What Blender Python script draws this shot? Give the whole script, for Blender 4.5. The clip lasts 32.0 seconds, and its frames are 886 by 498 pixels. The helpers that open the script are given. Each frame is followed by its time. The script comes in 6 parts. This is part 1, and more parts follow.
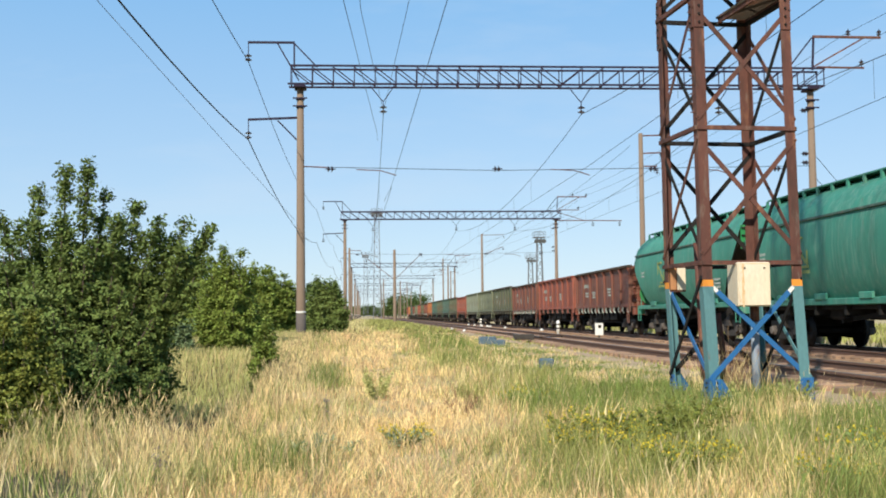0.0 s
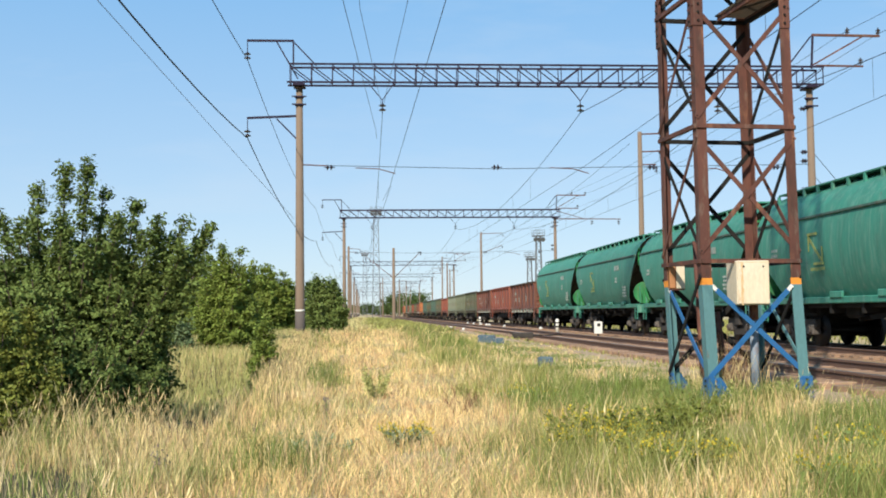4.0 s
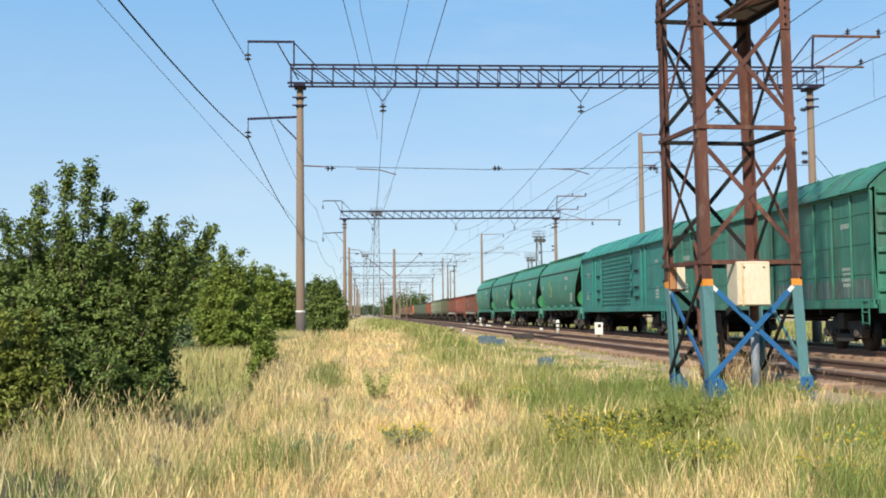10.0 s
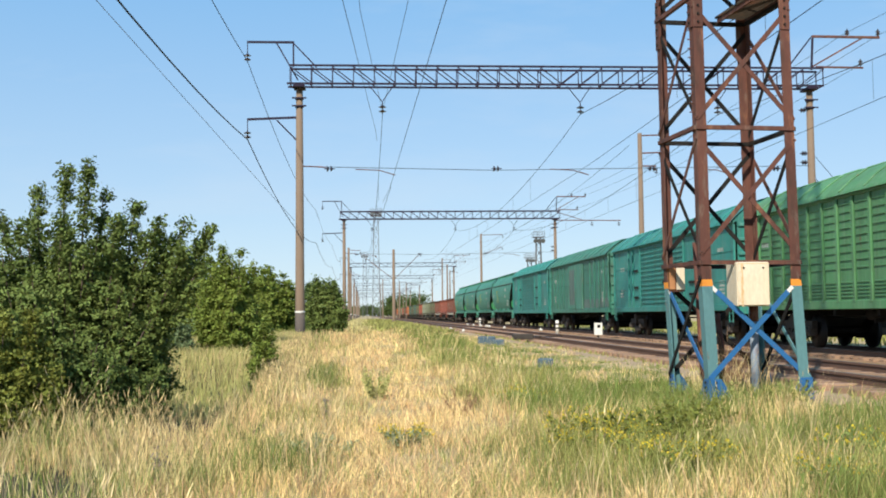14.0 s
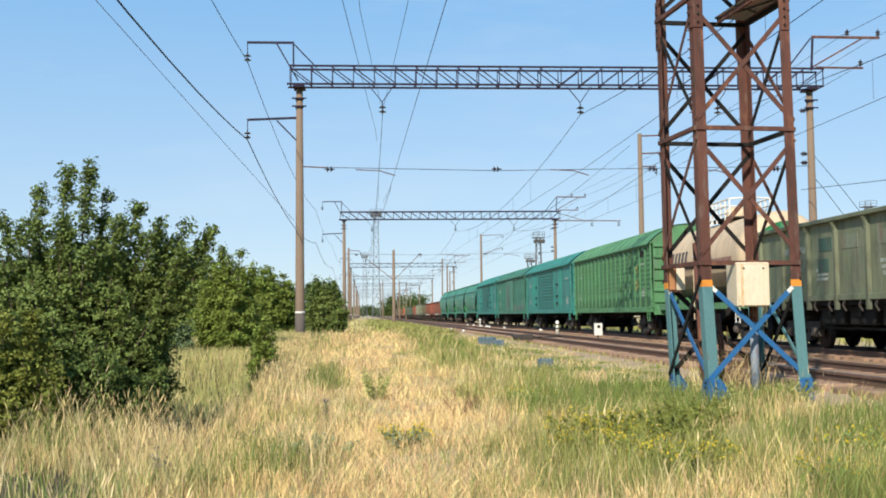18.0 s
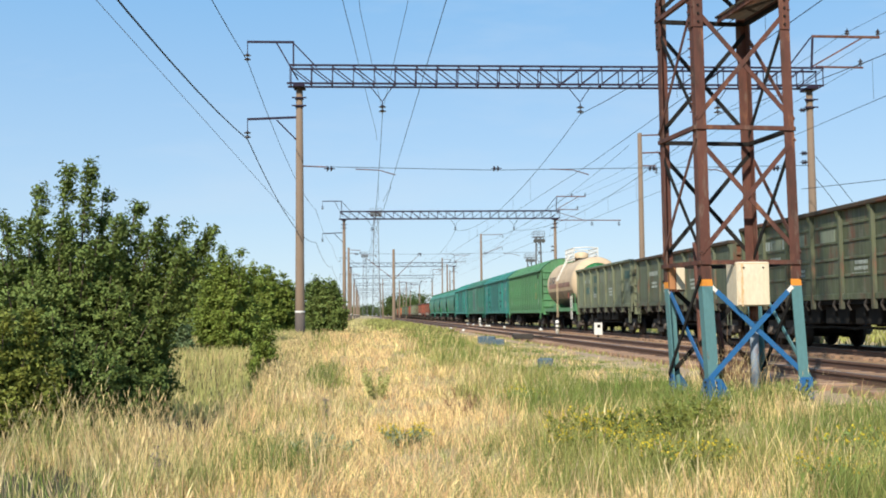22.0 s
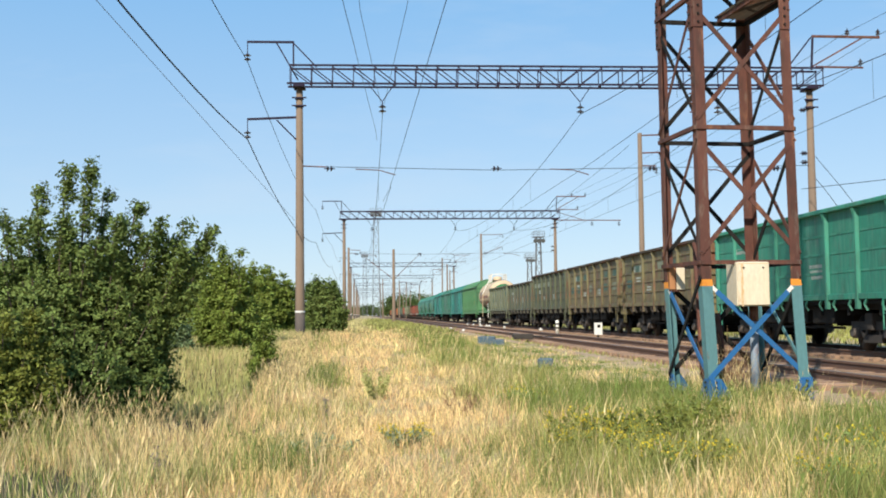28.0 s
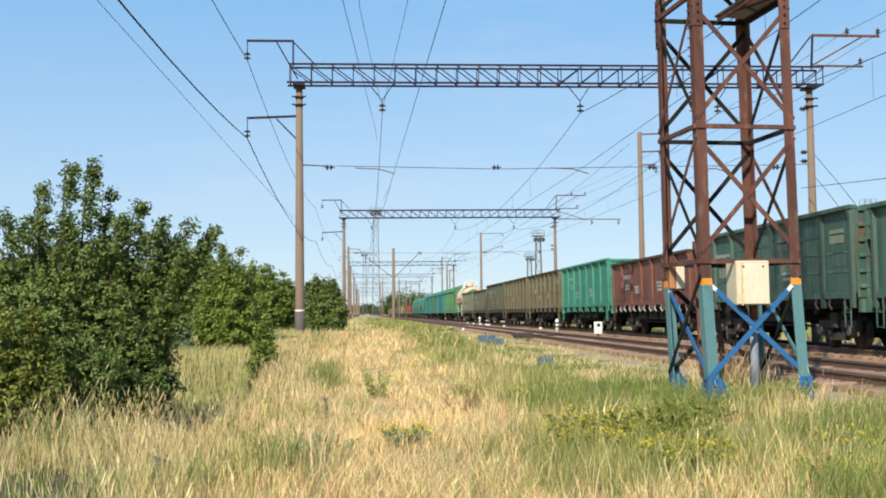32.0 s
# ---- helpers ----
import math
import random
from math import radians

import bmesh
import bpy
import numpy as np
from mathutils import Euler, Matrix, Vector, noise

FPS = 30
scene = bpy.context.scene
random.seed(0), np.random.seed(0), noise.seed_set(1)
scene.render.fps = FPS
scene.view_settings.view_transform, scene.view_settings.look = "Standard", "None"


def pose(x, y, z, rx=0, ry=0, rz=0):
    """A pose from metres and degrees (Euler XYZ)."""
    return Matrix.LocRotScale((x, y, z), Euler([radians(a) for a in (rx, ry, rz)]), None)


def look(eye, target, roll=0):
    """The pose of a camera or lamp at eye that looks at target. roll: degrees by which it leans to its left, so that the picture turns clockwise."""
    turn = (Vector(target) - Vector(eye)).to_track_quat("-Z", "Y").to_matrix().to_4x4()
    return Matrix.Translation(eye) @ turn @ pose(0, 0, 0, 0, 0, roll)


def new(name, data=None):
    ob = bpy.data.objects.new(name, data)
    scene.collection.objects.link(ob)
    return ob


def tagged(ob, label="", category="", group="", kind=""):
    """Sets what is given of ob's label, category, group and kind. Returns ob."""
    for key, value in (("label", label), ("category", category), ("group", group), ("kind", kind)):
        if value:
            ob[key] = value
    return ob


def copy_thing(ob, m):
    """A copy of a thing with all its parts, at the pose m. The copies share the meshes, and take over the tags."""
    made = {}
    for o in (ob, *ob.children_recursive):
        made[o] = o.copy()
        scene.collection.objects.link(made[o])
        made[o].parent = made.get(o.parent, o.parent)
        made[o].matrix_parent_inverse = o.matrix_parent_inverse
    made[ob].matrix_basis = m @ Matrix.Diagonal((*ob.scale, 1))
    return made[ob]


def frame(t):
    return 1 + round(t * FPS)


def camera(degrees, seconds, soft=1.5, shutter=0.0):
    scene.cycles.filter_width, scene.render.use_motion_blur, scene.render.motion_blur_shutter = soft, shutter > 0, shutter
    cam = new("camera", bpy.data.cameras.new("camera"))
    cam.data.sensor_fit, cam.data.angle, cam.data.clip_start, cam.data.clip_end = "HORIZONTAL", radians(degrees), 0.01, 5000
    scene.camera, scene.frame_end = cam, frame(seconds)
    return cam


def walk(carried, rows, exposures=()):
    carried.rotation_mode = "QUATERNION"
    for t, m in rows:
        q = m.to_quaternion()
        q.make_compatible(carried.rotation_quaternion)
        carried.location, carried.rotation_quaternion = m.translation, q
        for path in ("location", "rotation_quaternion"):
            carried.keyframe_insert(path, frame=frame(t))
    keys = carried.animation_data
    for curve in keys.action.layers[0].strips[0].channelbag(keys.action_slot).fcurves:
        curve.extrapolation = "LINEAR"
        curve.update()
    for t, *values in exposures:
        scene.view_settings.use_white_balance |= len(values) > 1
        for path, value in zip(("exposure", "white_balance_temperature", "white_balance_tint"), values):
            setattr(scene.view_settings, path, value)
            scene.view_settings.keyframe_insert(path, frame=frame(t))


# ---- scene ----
# ---- camera: on a low stand beside the line, shaken a little by the wind ----
LENS = 43.8
EYE = (0.0, 0.0, 1.22)
YAW, TILT, ROLL = 4.105, 3.332, -0.6
RAD_PER_UNIT = 1 / 1950


def aim(dx, dy):
    """The view with the picture shifted a little to the right and down."""
    yaw, tilt = radians(YAW) - dx * RAD_PER_UNIT, radians(TILT) + dy * RAD_PER_UNIT
    d = (math.sin(yaw) * math.cos(tilt), math.cos(yaw) * math.cos(tilt), math.sin(tilt))
    return look(EYE, [e + 10 * c for e, c in zip(EYE, d)], ROLL)


cam = camera(LENS, 32.0, soft=1.85)
walk(cam, [
    (0, aim(1.5, 2.76)), (0.5, aim(1.93, 0.14)), (1, aim(2.91, 1.52)), (1.5, aim(1.5, 0.82)), (2, aim(1.23, 1.52)), (2.5, aim(0.68, 0)),
    (3, aim(0, -0.29)), (3.5, aim(0, -0.15)), (5.5, aim(0, -0.15)), (6, aim(0, 0)), (6.5, aim(0, -0.15)), (7, aim(0, 0.55)),
    (7.5, aim(0, 0)), (8, aim(0.41, -0.71)), (8.5, aim(0, 0.69)), (9, aim(1.36, 0.27)), (9.5, aim(1.36, -2.22)), (10, aim(0.95, 1.52)),
    (10.5, aim(0, 4.45)), (11, aim(0, 6.12)), (11.5, aim(0, 4.59)), (12, aim(0, 1.8)), (12.5, aim(0.14, 4.31)), (13, aim(0.68, 3.05)),
    (13.5, aim(0.14, 1.66)), (14, aim(0, 2.36)), (14.5, aim(0, 1.66)), (16.5, aim(0, 2.51)), (17, aim(0, 4.59)), (17.5, aim(0, 4.59)),
    (18, aim(0, 3.05)), (18.5, aim(0, 1.66)), (19, aim(0, 4.59)), (19.5, aim(0, 3.76)), (20, aim(0, 3.62)), (20.5, aim(0, 4.59)),
    (21, aim(0, 3.19)), (21.5, aim(0, 1.52)), (22, aim(0, 2.08)), (22.5, aim(0, 3.05)), (23, aim(0, 3.05)), (23.5, aim(0, 3.19)),
    (24, aim(0, 4.59)), (24.5, aim(0, 4.59)), (25, aim(0, 4.45)), (25.5, aim(-0.27, 4.03)), (27.5, aim(0, 2.23)), (28, aim(0, 2.08)),
    (28.5, aim(-0.27, 1.25)), (29, aim(0, 1.52)), (29.5, aim(0, 1.52)), (30, aim(0, -0.85)), (30.5, aim(-0.14, 0)), (31, aim(-0.14, -0.44)),
    (31.5, aim(-0.42, 0.68)), (32, aim(-0.28, 0.14)),
])

# ---- light: clear summer day, sun behind the camera and a little to its left ----
SUN_AZ, SUN_EL = 24.7, 36.0   # the light travels towards +y, turned to +x by SUN_AZ
world = bpy.data.worlds.new("sky")
scene.world = world
world.use_nodes = True
wn = world.node_tree.nodes
sky = wn.new("ShaderNodeTexSky")
sky.sky_type, sky.sun_disc = 'NISHITA', False
sky.sun_elevation, sky.sun_rotation = radians(SUN_EL), radians(180 + SUN_AZ)
sky.air_density, sky.dust_density, sky.ozone_density = 0.9, 0.1, 1.3
wn["Background"].inputs[1].default_value = 0.109
# summer haze over the clear sky: deep blue above, pale towards the horizon, with faint high wisps
veil, tint, cirrus = (wn.new("ShaderNodeMix") for _ in range(3))
sky_place, sky_map, wisps, split, height_share, wisp_share = (wn.new("ShaderNode" + k) for k in ("TexCoord", "Mapping", "TexNoise", "SeparateXYZ", "MapRange", "MapRange"))
for node in (veil, tint, cirrus):
    node.data_type = 'RGBA'
tint.inputs[6].default_value, tint.inputs[7].default_value = (4.0, 5.2, 6.3, 1), (1.68, 3.78, 6.4, 1)
cirrus.inputs[7].default_value = (4.9, 5.6, 6.4, 1)
veil.inputs[0].default_value = 0.8
sky_map.inputs["Scale"].default_value, sky_map.inputs["Rotation"].default_value = (1.6, 1.6, 7.0), (0.15, 0.1, 0)
wisps.inputs["Scale"].default_value, wisps.inputs["Detail"].default_value, wisps.inputs["Roughness"].default_value = 1.7, 7, 0.6
for node, values in ((height_share, (0.0, 0.3, 0.0, 1.0)), (wisp_share, (0.5, 0.8, 0.0, 0.35))):
    for slot, v in zip(range(1, 5), values):
        node.inputs[slot].default_value = v
for a, b in ((sky_place.outputs["Generated"], sky_map.inputs[0]), (sky_map.outputs[0], wisps.inputs["Vector"]), (wisps.outputs[0], wisp_share.inputs[0]), (sky_place.outputs["Generated"], split.inputs[0]),
             (split.outputs[2], height_share.inputs[0]), (height_share.outputs[0], tint.inputs[0]), (sky.outputs[0], veil.inputs[6]), (tint.outputs[2], veil.inputs[7]),
             (wisp_share.outputs[0], cirrus.inputs[0]), (veil.outputs[2], cirrus.inputs[6]), (cirrus.outputs[2], wn["Background"].inputs[0])):
    world.node_tree.links.new(a, b)
sun_data = bpy.data.lights.new("sun", 'SUN')
sun_data.energy, sun_data.angle, sun_data.color = 5.0, radians(0.53), (1.0, 0.93, 0.82)
sun = new("sun", sun_data)
sun_dir = Vector((math.sin(radians(SUN_AZ)) * math.cos(radians(SUN_EL)), math.cos(radians(SUN_AZ)) * math.cos(radians(SUN_EL)), -math.sin(radians(SUN_EL))))
sun.matrix_world = look((-20, -40, 40), Vector((-20, -40, 40)) + sun_dir)
scene.view_settings.exposure = 0.38


# ---- materials ----
RUST = (0.14, 0.055, 0.03)
DUST = (0.06, 0.05, 0.035)


def mat(name, base, second=None, rough=0.6, metal=0.0, scale=3.0, stretch=(1, 1, 1), amount=0.5, bump=0.15, fine=40.0,
        rust=None, rust_amount=0.0, streak=0.0, rnd=0.0, island=0.0, spec=0.4, coord='Object', grime=0.0, chalk=0.0):
    """A surface with grain at two scales, an optional second colour in patches, rust patches, and variation per object or island."""
    m = bpy.data.materials.new(name)
    m.use_nodes = True
    t = m.node_tree
    N, Lk = t.nodes, t.links
    bs = N["Principled BSDF"]
    bs.inputs["Roughness"].default_value = rough
    bs.inputs["Metallic"].default_value = metal
    bs.inputs["Specular IOR Level"].default_value = spec
    tc = N.new("ShaderNodeTexCoord")
    mp = N.new("ShaderNodeMapping")
    mp.inputs["Scale"].default_value = stretch
    Lk.new(tc.outputs[coord], mp.inputs[0])

    def noise_tex(s, d=5, r=0.6):
        n = N.new("ShaderNodeTexNoise")
        n.inputs["Scale"].default_value, n.inputs["Detail"].default_value, n.inputs["Roughness"].default_value = s, d, r
        Lk.new(mp.outputs[0], n.inputs["Vector"])
        return n.outputs[0]

    def ramp(v, lo, hi):
        r = N.new("ShaderNodeMapRange")
        r.inputs[1].default_value, r.inputs[2].default_value = lo, hi
        Lk.new(v, r.inputs[0])
        return r.outputs[0]

    def blend(f, a, b, mode='MIX'):
        x = N.new("ShaderNodeMix")
        x.data_type, x.blend_type = 'RGBA', mode
        for sock, v in ((x.inputs[0], f), (x.inputs[6], a), (x.inputs[7], b)):
            if hasattr(v, "is_linked") or hasattr(v, "links"):
                Lk.new(v, sock)
            else:
                sock.default_value = v if isinstance(v, (int, float)) else (*v, 1)
        return x.outputs[2]

    second = second or [c * 0.55 for c in base]
    col = blend(ramp(noise_tex(scale), 0.5 - 0.28, 0.5 + 0.28), base, [b + (s - b) * amount for b, s in zip(base, second)])
    fine_n = noise_tex(fine, 4, 0.7)
    col = blend(ramp(fine_n, 0.3, 0.75), col, blend(1.0, col, (0.82, 0.82, 0.82), 'MULTIPLY'))
    if streak:
        ms = N.new("ShaderNodeMapping")
        ms.inputs["Scale"].default_value = (5, 5, 0.22)
        Lk.new(tc.outputs[coord], ms.inputs[0])
        ns = N.new("ShaderNodeTexNoise")
        ns.inputs["Scale"].default_value, ns.inputs["Detail"].default_value, ns.inputs["Roughness"].default_value = 1.3, 6, 0.7
        Lk.new(ms.outputs[0], ns.inputs["Vector"])
        col = blend(ramp(ns.outputs[0], 0.42, 0.72), col, [b * (1 - streak) + s * streak for b, s in zip(base, DUST)])
    if grime:
        col = blend(ramp(noise_tex(scale * 2.1, 9, 0.72), 0.47, 0.64), col, blend(grime, col, (0.03, 0.026, 0.02)))
        col = blend(ramp(noise_tex(scale * 3.7, 9, 0.7), 0.55, 0.66), col, blend(grime * 0.5, col, (0.24, 0.23, 0.18)))
    if chalk:
        # paint bleached unevenly over large areas, and pale rain runs
        wide = noise_tex(scale * 0.35, 3, 0.5)
        col = blend(ramp(wide, 0.35, 0.7), col, blend(0.55, col, blend(1.0, col, (1.35, 1.32, 1.28), 'MULTIPLY')))
        mc = N.new("ShaderNodeMapping")
        mc.inputs["Scale"].default_value, mc.inputs["Location"].default_value = (7, 7, 0.3), (3.1, 1.7, 0.4)
        Lk.new(tc.outputs[coord], mc.inputs[0])
        nc = N.new("ShaderNodeTexNoise")
        nc.inputs["Scale"].default_value, nc.inputs["Detail"].default_value, nc.inputs["Roughness"].default_value = 1.1, 7, 0.7
        Lk.new(mc.outputs[0], nc.inputs["Vector"])
        col = blend(ramp(nc.outputs[0], 0.5, 0.74), col, blend(chalk, col, (0.5, 0.52, 0.46)))
    if rust:
        col = blend(ramp(noise_tex(scale * 1.7, 8, 0.75), 0.62 - rust_amount * 0.3, 0.72 - rust_amount * 0.2), col, rust)
    if rnd:
        oi = N.new("ShaderNodeObjectInfo")
        hv = N.new("ShaderNodeHueSaturation")
        Lk.new(ramp(oi.outputs["Random"], -0.0, 1.0), hv.inputs["Value"])
        mr = N.new("ShaderNodeMapRange")
        mr.inputs[3].default_value, mr.inputs[4].default_value = 1 - rnd, 1 + rnd
        Lk.new(oi.outputs["Random"], mr.inputs[0])
        Lk.new(mr.outputs[0], hv.inputs["Value"])
        Lk.new(col, hv.inputs["Color"])
        col = hv.outputs[0]
    if island:
        ge = N.new("ShaderNodeNewGeometry")
        hv = N.new("ShaderNodeHueSaturation")
        mr = N.new("ShaderNodeMapRange")
        mr.inputs[3].default_value, mr.inputs[4].default_value = 1 - island, 1 + island
        Lk.new(ge.outputs["Random Per Island"], mr.inputs[0])
        Lk.new(mr.outputs[0], hv.inputs["Value"])
        mr2 = N.new("ShaderNodeMapRange")
        mr2.inputs[3].default_value, mr2.inputs[4].default_value = 0.5 - 0.03 * island, 0.5 + 0.03 * island
        Lk.new(ge.outputs["Random Per Island"], mr2.inputs[0])
        Lk.new(mr2.outputs[0], hv.inputs["Hue"])
        Lk.new(col, hv.inputs["Color"])
        col = hv.outputs[0]
    Lk.new(col, bs.inputs["Base Color"])
    if bump:
        b = N.new("ShaderNodeBump")
        b.inputs["Strength"].default_value, b.inputs["Distance"].default_value = bump, 0.02
        Lk.new(fine_n, b.inputs["Height"])
        Lk.new(b.outputs[0], bs.inputs["Normal"])
    return m


def leafy(name, base, second, island=0.35, trans=0.35, rough=0.55):
    """Leaves and blades: light passes partly through them."""
    m = mat(name, base, second, rough=rough, scale=0.7, amount=0.9, bump=0, fine=6, island=island, spec=0.1)
    t = m.node_tree
    bs = t.nodes["Principled BSDF"]
    tr = t.nodes.new("ShaderNodeBsdfTranslucent")
    mx = t.nodes.new("ShaderNodeMixShader")
    mx.inputs[0].default_value = trans
    src = bs.inputs["Base Color"].links[0].from_socket
    t.links.new(src, tr.inputs[0])
    t.links.new(bs.outputs[0], mx.inputs[1])
    t.links.new(tr.outputs[0], mx.inputs[2])
    t.links.new(mx.outputs[0], t.nodes["Material Output"].inputs[0])
    return m


def paint(name, base, dirt=DUST, amount=0.35, rust_amount=0.25, rough=0.6, streak=0.45, grime=0.4, chalk=0.14):
    return mat(name, base, dirt, rough=rough, scale=0.8, stretch=(1, 1, 0.35), amount=amount, bump=0.06, fine=25, rust=RUST, rust_amount=rust_amount, streak=streak, spec=0.3, grime=grime, chalk=chalk, rnd=0.09)


